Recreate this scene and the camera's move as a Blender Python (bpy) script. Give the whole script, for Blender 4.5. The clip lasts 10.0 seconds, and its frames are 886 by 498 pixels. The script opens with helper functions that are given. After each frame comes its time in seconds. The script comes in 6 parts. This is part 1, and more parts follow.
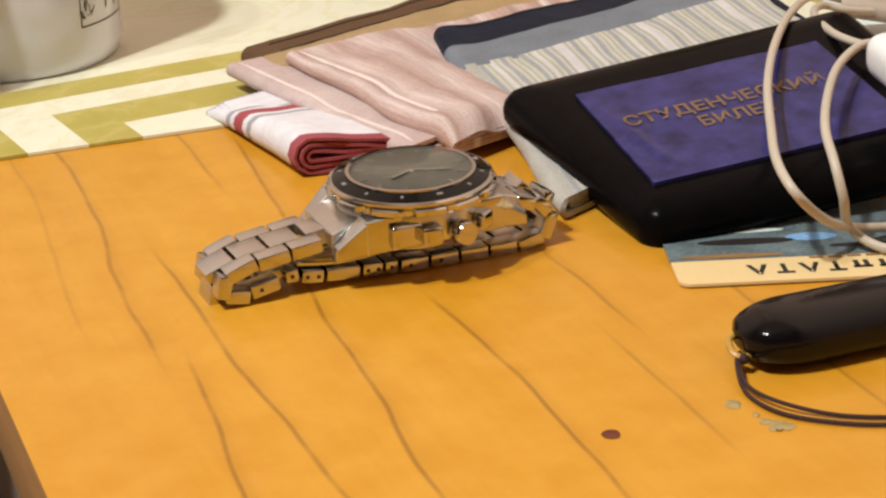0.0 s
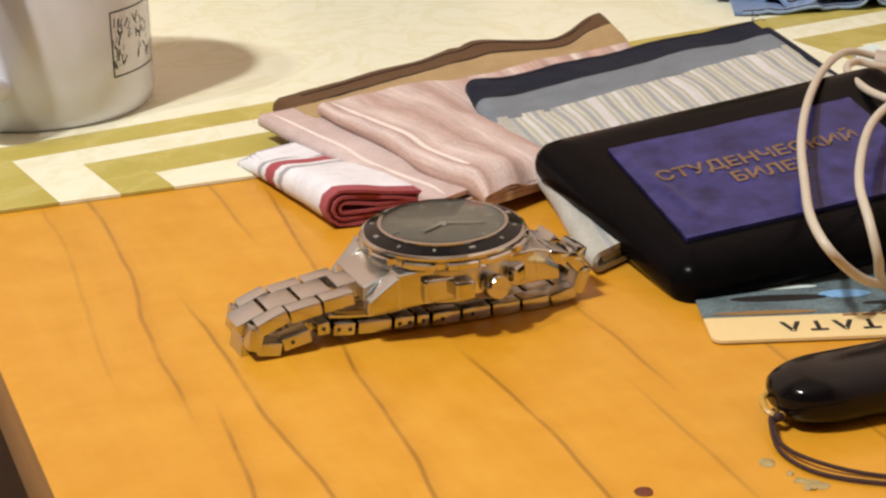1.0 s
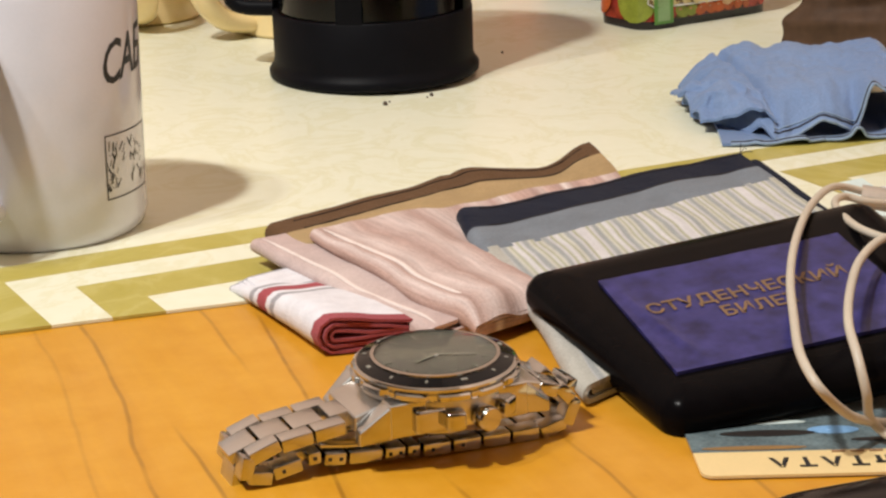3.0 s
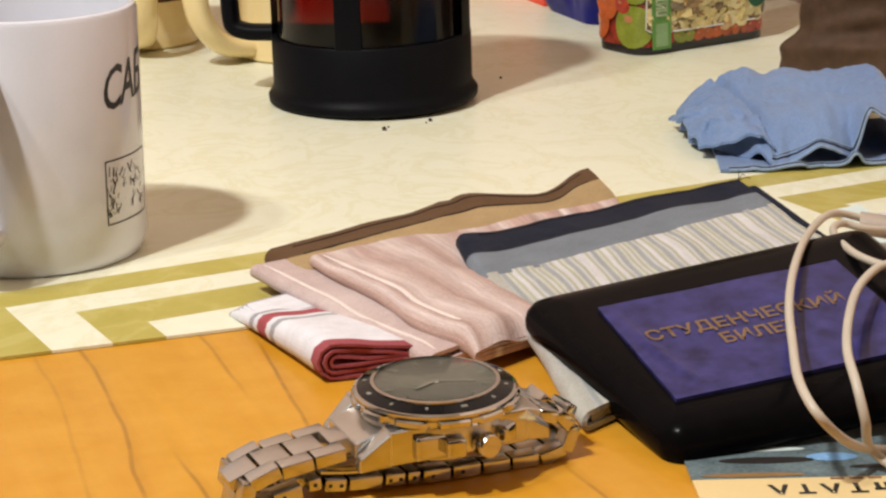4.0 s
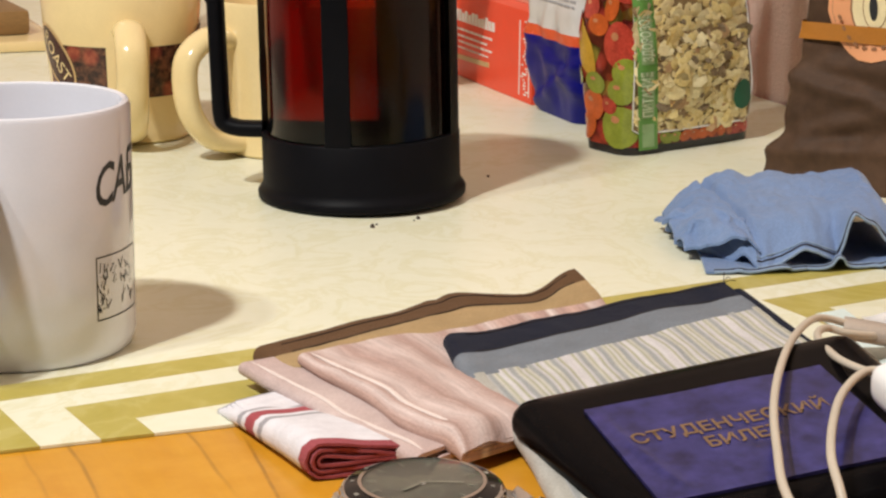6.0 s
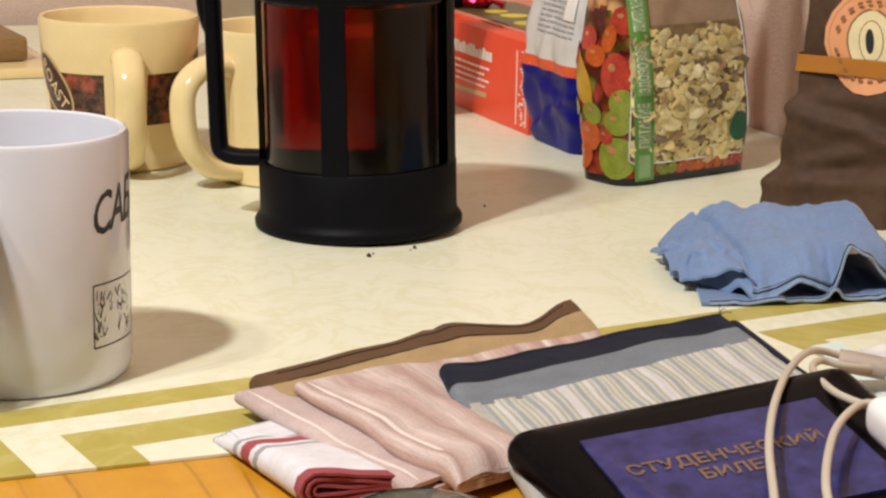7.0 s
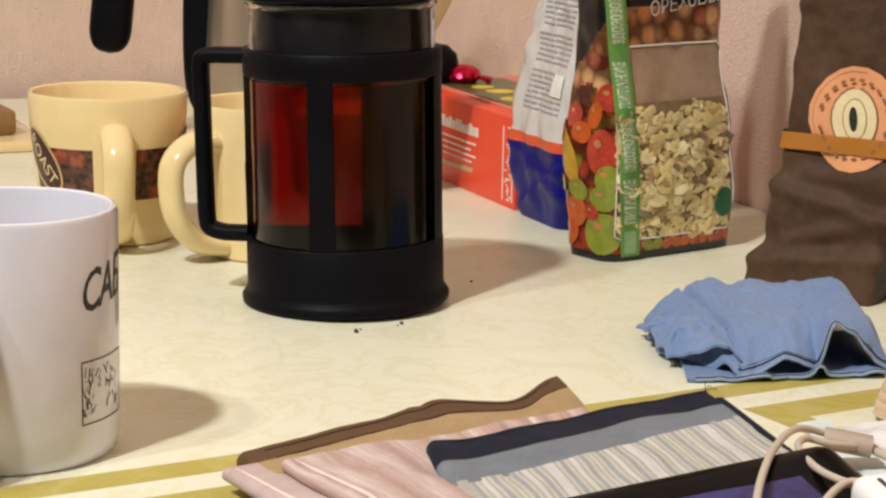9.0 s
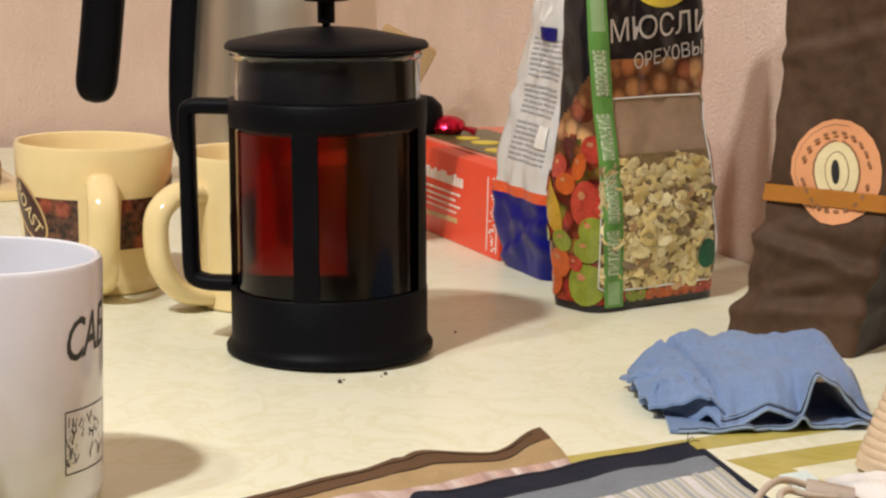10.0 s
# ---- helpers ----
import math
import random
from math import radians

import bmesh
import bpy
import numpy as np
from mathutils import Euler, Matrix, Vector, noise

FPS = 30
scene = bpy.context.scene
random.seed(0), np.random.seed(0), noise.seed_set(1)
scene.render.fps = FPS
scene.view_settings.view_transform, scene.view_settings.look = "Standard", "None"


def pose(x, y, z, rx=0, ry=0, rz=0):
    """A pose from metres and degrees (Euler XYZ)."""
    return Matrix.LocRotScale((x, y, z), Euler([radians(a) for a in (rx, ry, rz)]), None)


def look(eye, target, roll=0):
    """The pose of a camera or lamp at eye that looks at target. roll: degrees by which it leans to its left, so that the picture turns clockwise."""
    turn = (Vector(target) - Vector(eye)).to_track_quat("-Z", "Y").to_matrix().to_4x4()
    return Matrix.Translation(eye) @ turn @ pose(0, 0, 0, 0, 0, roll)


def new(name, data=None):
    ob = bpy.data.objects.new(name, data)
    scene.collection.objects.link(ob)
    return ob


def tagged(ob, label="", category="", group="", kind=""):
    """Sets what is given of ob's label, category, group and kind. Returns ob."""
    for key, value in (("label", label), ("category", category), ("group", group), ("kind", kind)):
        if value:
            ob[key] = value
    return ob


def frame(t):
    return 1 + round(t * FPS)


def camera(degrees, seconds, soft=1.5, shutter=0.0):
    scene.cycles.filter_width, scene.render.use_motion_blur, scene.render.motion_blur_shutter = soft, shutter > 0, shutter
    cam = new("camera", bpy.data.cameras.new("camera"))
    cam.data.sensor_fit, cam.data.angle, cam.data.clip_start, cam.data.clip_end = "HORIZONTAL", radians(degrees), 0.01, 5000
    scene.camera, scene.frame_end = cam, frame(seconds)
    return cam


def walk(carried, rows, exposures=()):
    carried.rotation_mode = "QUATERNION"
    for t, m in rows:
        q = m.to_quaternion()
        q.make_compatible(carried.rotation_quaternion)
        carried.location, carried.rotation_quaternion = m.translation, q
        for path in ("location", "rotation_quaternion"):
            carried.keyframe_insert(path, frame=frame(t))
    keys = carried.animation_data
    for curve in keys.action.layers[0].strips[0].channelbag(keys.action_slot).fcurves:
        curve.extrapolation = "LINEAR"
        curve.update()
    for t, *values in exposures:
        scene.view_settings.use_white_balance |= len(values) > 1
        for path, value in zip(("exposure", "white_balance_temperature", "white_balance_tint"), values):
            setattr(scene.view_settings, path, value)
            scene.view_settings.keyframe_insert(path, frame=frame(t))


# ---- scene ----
cam = camera(24.8, 10.0, soft=2.4)
PATH = [
    (0, (0.00548, 0.00666, 0.20288), (-0.00637, 1.86167, -0.54463), -1.729),
    (0.5, (0.00432, 0.00465, 0.20276), (-0.02435, 1.87261, -0.51132), -1.600),
    (1, (0.00331, 0.00826, 0.20323), (-0.03081, 1.88124, -0.49733), -1.414),
    (1.5, (0.00210, 0.00797, 0.20514), (-0.02504, 1.89396, -0.45993), -1.064),
    (2, (0.00192, 0.00604, 0.20750), (-0.02323, 1.90102, -0.43158), -0.855),
    (2.5, (0.00111, 0.00458, 0.20834), (-0.01643, 1.90579, -0.41222), -0.613),
    (3, (0.00023, 0.00623, 0.20901), (-0.01334, 1.91573, -0.38566), -0.371),
    (4.5, (-0.00094, 0.00294, 0.21302), (-0.00498, 1.92694, -0.33308), -0.055),
    (5, (-0.00113, 0.00098, 0.21532), (0.00078, 1.93691, -0.28688), 0.358),
    (5.5, (-0.00194, 0.00072, 0.21548), (0.00243, 1.93845, -0.27966), 0.419),
    (7, (-0.00291, -0.00099, 0.21661), (0.00789, 1.94530, -0.24364), 0.966),
    (7.5, (-0.00358, -0.00184, 0.21841), (0.00808, 1.94810, -0.22612), 0.989),
    (8, (-0.00325, -0.00430, 0.21967), (0.00941, 1.95297, -0.19137), 1.019),
    (8.5, (-0.00372, -0.00434, 0.21977), (0.01198, 1.95508, -0.18078), 1.097),
    (9, (-0.00364, -0.00475, 0.22007), (0.02033, 1.95635, -0.17176), 1.149),
    (9.5, (-0.00352, -0.00600, 0.22094), (0.02553, 1.95963, -0.14709), 1.232),
    (10, (-0.00301, -0.00754, 0.22113), (0.03441, 1.96248, -0.12188), 1.395),
]
walk(cam, [(t, look(eye, target, roll)) for t, eye, target, roll in PATH])

# ---- light: one warm lamp over the table, dim warm bounce from the room ----
world = bpy.data.worlds.new("room_world")
world.use_nodes = True
world.node_tree.nodes["Background"].inputs["Color"].default_value = (1.0, 0.86, 0.68, 1)
world.node_tree.nodes["Background"].inputs["Strength"].default_value = 0.10
scene.world = world


def lamp(name, kind, eye, target, watts, colour, size):
    data = bpy.data.lights.new(name, kind)
    data.energy, data.color = watts, colour
    if kind == "AREA":
        data.shape, data.size = "DISK", size
    else:
        data.shadow_soft_size = size
    ob = new(name, data)
    ob.matrix_world = look(eye, target)
    return ob


lamp("ceiling_lamp_light", "AREA", (-0.68, -0.12, 1.62), (0.0, 0.85, 0.0), 29.6, (1.0, 0.98, 0.93), 0.11)
lamp("ceiling_lamp_light", "AREA", (-0.93, 0.02, 1.60), (0.0, 0.85, 0.0), 10.5, (1.0, 0.975, 0.93), 0.11)
scene.view_settings.exposure = 0.0

# ---- helpers of the scene ----
A = radians(21.3)                       # turn of the table
TABLE = Matrix.Rotation(A, 4, "Z")
B = radians(29.2)                       # turn of the oilcloth's printed border
CLOTH_Z = 0.0012


def at_uv(u, v, z=0.0, turn=0.0):
    """A pose on the table: u along its front, v along its side."""
    p = TABLE @ Vector((u, v, z))
    return pose(p.x, p.y, p.z, 0, 0, math.degrees(A) + turn)


def thing(name, m, label, category, group="", kind=""):
    ob = new(name)
    ob.empty_display_size = 0.02
    ob.matrix_world = m
    return tagged(ob, label, category, group, kind)


def link_mesh(name, bm, mats, smooth=38):
    me = bpy.data.meshes.new(name)
    bmesh.ops.recalc_face_normals(bm, faces=bm.faces)
    bm.to_mesh(me)
    bm.free()
    for m in (mats if isinstance(mats, (list, tuple)) else [mats]):
        me.materials.append(m)
    if smooth:
        me.shade_smooth()
        me.set_sharp_from_angle(angle=radians(smooth))
    return me


def part(name, bm, mats, parent, label="", m=None, smooth=38, kind=""):
    ob = new(name, link_mesh(name, bm, mats, smooth))
    ob.parent = parent
    if m is not None:
        ob.matrix_local = m
    return tagged(ob, label, kind=kind)


def solo(name, bm, mats, m, label, category, group="", kind="", smooth=38):
    ob = new(name, link_mesh(name, bm, mats, smooth))
    ob.matrix_world = m
    return tagged(ob, label, category, group, kind)


def box(bm, c, s, bevel=0.0, seg=2, m=None):
    r = bmesh.ops.create_cube(bm, size=1.0, matrix=Matrix.LocRotScale(c, None, s))
    vs = r["verts"]
    if bevel:
        es = list({e for v in vs for e in v.link_edges})
        out = bmesh.ops.bevel(bm, geom=es, offset=bevel, segments=seg, affect="EDGES", profile=0.6)
        vs = list({v for f in out["faces"] for v in f.verts} | {v for v in vs if v.is_valid})
        seen, todo = set(vs), list(vs)
        while todo:
            v = todo.pop()
            for e in v.link_edges:
                w = e.other_vert(v)
                if w not in seen:
                    seen.add(w)
                    todo.append(w)
        vs = list(seen)
    if m is not None:
        bmesh.ops.transform(bm, matrix=m, verts=vs)
    return bm


def lathe(profile, n=64, bm=None, a0=0.0, a1=360.0):
    """Spins (radius, height) pairs round z; radius 0 closes an end."""
    bm = bm or bmesh.new()
    full = abs(a1 - a0) > 359.9
    cols = n if full else n + 1
    rings = []
    for r, z in profile:
        if r < 1e-6:
            rings.append([bm.verts.new((0, 0, z))])
        else:
            rings.append([bm.verts.new((r * math.cos(radians(a0 + (a1 - a0) * i / n)), r * math.sin(radians(a0 + (a1 - a0) * i / n)), z)) for i in range(cols)])
    for p, q in zip(rings, rings[1:]):
        for i in range(n):
            j = (i + 1) % cols
            if len(p) == 1 and len(q) == 1:
                continue
            if len(p) == 1:
                bm.faces.new((p[0], q[j], q[i]))
            elif len(q) == 1:
                bm.faces.new((p[i], p[j], q[0]))
            else:
                bm.faces.new((p[i], p[j], q[j], q[i]))
    return bm


def curve_points(pts, steps=8, closed=False):
    """Catmull-Rom through pts."""
    pts = [Vector(p) for p in pts]
    n, out = len(pts), []
    for i in range(n if closed else n - 1):
        get = (lambda k: pts[k % n]) if closed else (lambda k: pts[min(max(k, 0), n - 1)])
        a, b, c, d = get(i - 1), get(i), get(i + 1), get(i + 2)
        for k in range(steps):
            t = k / steps
            out.append(0.5 * (2 * b + (c - a) * t + (2 * a - 5 * b + 4 * c - d) * t * t + (3 * b - a - 3 * c + d) * t ** 3))
    if not closed:
        out.append(pts[-1])
    return out


def sweep(path, rx, ry=None, n=10, bm=None, closed=False, side=(0, 0, 1), square=1.0, taper=None):
    """A tube along path. rx across, ry along 'side'."""
    bm, ry = bm or bmesh.new(), ry or rx
    rings, m = [], len(path)
    for i, p in enumerate(path):
        a = path[(i - 1) % m] if closed or i else path[0]
        b = path[(i + 1) % m] if closed or i < m - 1 else path[-1]
        t = (b - a).normalized()
        x = t.cross(Vector(side))
        x = x.normalized() if x.length > 1e-4 else Vector((1, 0, 0))
        y = x.cross(t).normalized()
        k = taper(i / max(m - 1, 1)) if taper else 1.0
        ring = []
        for j in range(n):
            ang = 2 * math.pi * (j + 0.5) / n
            c, s = math.cos(ang), math.sin(ang)
            c, s = math.copysign(abs(c) ** square, c), math.copysign(abs(s) ** square, s)
            ring.append(bm.verts.new(p + x * rx * k * c + y * ry * k * s))
        rings.append(ring)
    pairs = list(zip(rings, rings[1:])) + ([(rings[-1], rings[0])] if closed else [])
    for p, q in pairs:
        for j in range(n):
            bm.faces.new((p[j], p[(j + 1) % n], q[(j + 1) % n], q[j]))
    if not closed:
        bm.faces.new(rings[0])
        bm.faces.new(rings[-1])
    return bm


def sheet(fn, nu, nv, thick, bm=None, down=None):
    """A sheet of real thickness: fn(s, r) gives its upper side, with s and r from 0 to 1 kept as its UV."""
    bm = bm or bmesh.new()
    uv = bm.loops.layers.uv.verify()
    top, low = [], []
    for j in range(nv + 1):
        for i in range(nu + 1):
            s, r = i / nu, j / nv
            p = Vector(fn(s, r))
            d = Vector((0, 0, thick(s, r) if callable(thick) else thick))
            top.append((bm.verts.new(p), (s, r)))
            low.append((bm.verts.new(p - d), (s, r)))

    def face(*ks):
        f = bm.faces.new([k[0] for k in ks])
        for loop, k in zip(f.loops, ks):
            loop[uv].uv = k[1]

    w = nu + 1
    for j in range(nv):
        for i in range(nu):
            a, b, c, d = j * w + i, j * w + i + 1, (j + 1) * w + i + 1, (j + 1) * w + i
            face(top[a], top[b], top[c], top[d])
            face(low[d], low[c], low[b], low[a])
    for i in range(nu):
        face(top[i + 1], top[i], low[i], low[i + 1])
        k = nv * w + i
        face(top[k], top[k + 1], low[k + 1], low[k])
    for j in range(nv):
        a, b = j * w, (j + 1) * w
        face(top[a], top[b], low[b], low[a])
        a, b = j * w + nu, (j + 1) * w + nu
        face(top[b], top[a], low[a], low[b])
    return bm


def cloth(fn, nu, nv, thick, index=None):
    """A cloth of even thickness along its own normals: fn(s, r) gives its middle; index(s, r) picks the material."""
    bm = bmesh.new()
    uv = bm.loops.layers.uv.verify()
    grid = [[Vector(fn(i / nu, j / nv)) for i in range(nu + 1)] for j in range(nv + 1)]
    up, low = [], []
    for j in range(nv + 1):
        for i in range(nu + 1):
            du = grid[j][min(i + 1, nu)] - grid[j][max(i - 1, 0)]
            dv = grid[min(j + 1, nv)][i] - grid[max(j - 1, 0)][i]
            n = du.cross(dv)
            n = n.normalized() * thick / 2 if n.length > 1e-12 else Vector((0, 0, thick / 2))
            up.append((bm.verts.new(grid[j][i] + n), (i / nu, j / nv)))
            low.append((bm.verts.new(grid[j][i] - n), (i / nu, j / nv)))

    def face(ks, m):
        f = bm.faces.new([k[0] for k in ks])
        f.material_index = m
        for loop, k in zip(f.loops, ks):
            loop[uv].uv = k[1]

    w = nu + 1
    for j in range(nv):
        for i in range(nu):
            a, b, c, d = j * w + i, j * w + i + 1, (j + 1) * w + i + 1, (j + 1) * w + i
            m = index((i + 0.5) / nu, (j + 0.5) / nv) if index else 0
            face((up[a], up[b], up[c], up[d]), m)
            face((low[d], low[c], low[b], low[a]), m)
            if j == 0:
                face((up[b], up[a], low[a], low[b]), m)
            if j == nv - 1:
                face((up[d], up[c], low[c], low[d]), m)
            if i == 0:
                face((up[a], up[d], low[d], low[a]), m)
            if i == nu - 1:
                face((up[c], up[b], low[b], low[c]), m)
    return bm


def turned(a, b, c, d, top, base, k, gap, inset):
    """Layer k of a cloth doubled over its edge a-d: from b-c over the top to a-d, round the fold and back below."""
    a, b, c, d = (Vector(p) for p in (a, b, c, d))

    def fn(s, r):
        left, right = a.lerp(d, r), b.lerp(c, r)
        q = 1 - s / 0.46 if s < 0.46 else (s - 0.54) / 0.46 if s > 0.54 else 0.0
        hi, lo = top(q, r) - gap * k, base(q, r) + gap * k
        hi = max(hi, lo + 0.0012)
        across = (right - left).normalized()
        rad = (hi - lo) / 2
        start = left + across * (inset * k + rad)
        p = start.lerp(right, q)
        if s < 0.46:
            z = hi
        elif s > 0.54:
            z = lo
        else:
            t = math.pi * (s - 0.46) / 0.08
            p = start - across * rad * math.sin(t)
            z = (hi + lo) / 2 + rad * math.cos(t)
        return Vector((p.x, p.y, z))
    return fn


def block(bm, lo, hi, bevel, seg=2):
    """A bevelled six-sided block between two end faces (x, y0, y1, z0, z1)."""
    vs = []
    for x, y0, y1, z0, z1 in (lo, hi):
        vs.append([bm.verts.new(p) for p in ((x, y0, z0), (x, y1, z0), (x, y1, z1), (x, y0, z1))])
    p, q = vs
    fs = [bm.faces.new(p), bm.faces.new(q[::-1])] + [bm.faces.new((p[i], q[i], q[(i + 1) % 4], p[(i + 1) % 4])) for i in range(4)]
    bmesh.ops.recalc_face_normals(bm, faces=fs)
    es = list({e for f in fs for e in f.edges})
    bmesh.ops.bevel(bm, geom=es, offset=bevel, segments=seg, affect="EDGES", profile=0.6)
    return bm


def letters(body, size, spacing=1.0, shear=0.0, depth=0.0, bold=0.0):
    """A bmesh of flat letters, centred on the origin in the xy plane."""
    data = bpy.data.curves.new("letters", "FONT")
    data.body, data.size, data.space_character, data.shear = body, size, spacing, shear
    data.offset = bold
    data.align_x, data.align_y, data.extrude, data.resolution_u = "CENTER", "CENTER", depth, 3
    ob = new("letters", data)
    bpy.context.view_layer.update()
    me = bpy.data.meshes.new_from_object(ob.evaluated_get(bpy.context.evaluated_depsgraph_get()))
    bpy.data.objects.remove(ob)
    bpy.data.curves.remove(data)
    bm = bmesh.new()
    bm.from_mesh(me)
    bpy.data.meshes.remove(me)
    return bm


def bend(bm, fn):
    for v in bm.verts:
        v.co = Vector(fn(v.co))
    return bm


# ---- materials ----
def nodes_of(name):
    m = bpy.data.materials.new(name)
    m.use_nodes = True
    nt = m.node_tree
    return m, nt, nt.nodes["Principled BSDF"]


def ramp(nt, fac, stops, mode="LINEAR"):
    r = nt.nodes.new("ShaderNodeValToRGB")
    r.color_ramp.interpolation = mode
    first, last = r.color_ramp.elements[0], r.color_ramp.elements[1]
    first.position, first.color = stops[0][0], (*stops[0][1], 1)
    last.position, last.color = stops[-1][0], (*stops[-1][1], 1)
    for p, c in stops[1:-1]:
        e = r.color_ramp.elements.new(p)
        e.color = (*c, 1)
    nt.links.new(fac, r.inputs["Fac"])
    return r.outputs["Color"]


def noise_node(nt, scale, detail=3, rough=0.55, stretch=(1, 1, 1), coord="Object", distort=0.0):
    tc, mp, n = nt.nodes.new("ShaderNodeTexCoord"), nt.nodes.new("ShaderNodeMapping"), nt.nodes.new("ShaderNodeTexNoise")
    mp.inputs["Scale"].default_value = stretch
    n.inputs["Scale"].default_value, n.inputs["Detail"].default_value, n.inputs["Roughness"].default_value = scale, detail, rough
    n.inputs["Distortion"].default_value = distort
    nt.links.new(tc.outputs[coord], mp.inputs["Vector"])
    nt.links.new(mp.outputs["Vector"], n.inputs["Vector"])
    return n.outputs["Fac"]


def mix(nt, fac, a, b, mode="MIX"):
    m = nt.nodes.new("ShaderNodeMix")
    m.data_type, m.blend_type = "RGBA", mode
    for sock, v in ((m.inputs["Factor"], fac), (m.inputs["A"], a), (m.inputs["B"], b)):
        if isinstance(v, bpy.types.NodeSocket):
            nt.links.new(v, sock)
        elif isinstance(v, (int, float)):
            sock.default_value = v
        else:
            sock.default_value = (*v, 1)
    return m.outputs["Result"]


def bump(nt, bsdf, height, strength, dist):
    b = nt.nodes.new("ShaderNodeBump")
    b.inputs["Strength"].default_value, b.inputs["Distance"].default_value = strength, dist
    nt.links.new(height, b.inputs["Height"])
    nt.links.new(b.outputs["Normal"], bsdf.inputs["Normal"])


def plain(name, colour, rough=0.5, metal=0.0, vary=0.12, scale=60, fine=900, relief=0.15, depth=0.0006, coat=0.0, spec=0.5, stretch=(1, 1, 1), random_tint=0.0):
    """A surface of one colour with slow stains, fine grain and slight relief."""
    m, nt, b = nodes_of(name)
    slow, quick = noise_node(nt, scale, 4, 0.6, stretch), noise_node(nt, fine, 2, 0.5, stretch)
    dark = tuple(c * (1 - vary) for c in colour)
    light = tuple(min(c * (1 + vary), 0.95) for c in colour)
    col = mix(nt, 0.35, ramp(nt, slow, [(0.3, dark), (0.7, light)]), ramp(nt, quick, [(0.3, dark), (0.7, light)]))
    if random_tint:
        info = nt.nodes.new("ShaderNodeObjectInfo")
        col = mix(nt, random_tint, col, ramp(nt, info.outputs["Random"], [(0.0, tuple(c * 0.6 for c in colour)), (1.0, tuple(min(1, c * 1.3) for c in colour))]))
    nt.links.new(col, b.inputs["Base Color"])
    rr = nt.nodes.new("ShaderNodeMapRange")
    rr.inputs["To Min"].default_value, rr.inputs["To Max"].default_value = max(rough - 0.06, 0.02), min(rough + 0.08, 1)
    nt.links.new(slow, rr.inputs["Value"])
    nt.links.new(rr.outputs["Result"], b.inputs["Roughness"])
    b.inputs["Metallic"].default_value, b.inputs["Coat Weight"].default_value = metal, coat
    b.inputs["Specular IOR Level"].default_value = spec
    if relief:
        bump(nt, b, quick, relief, depth)
    return m


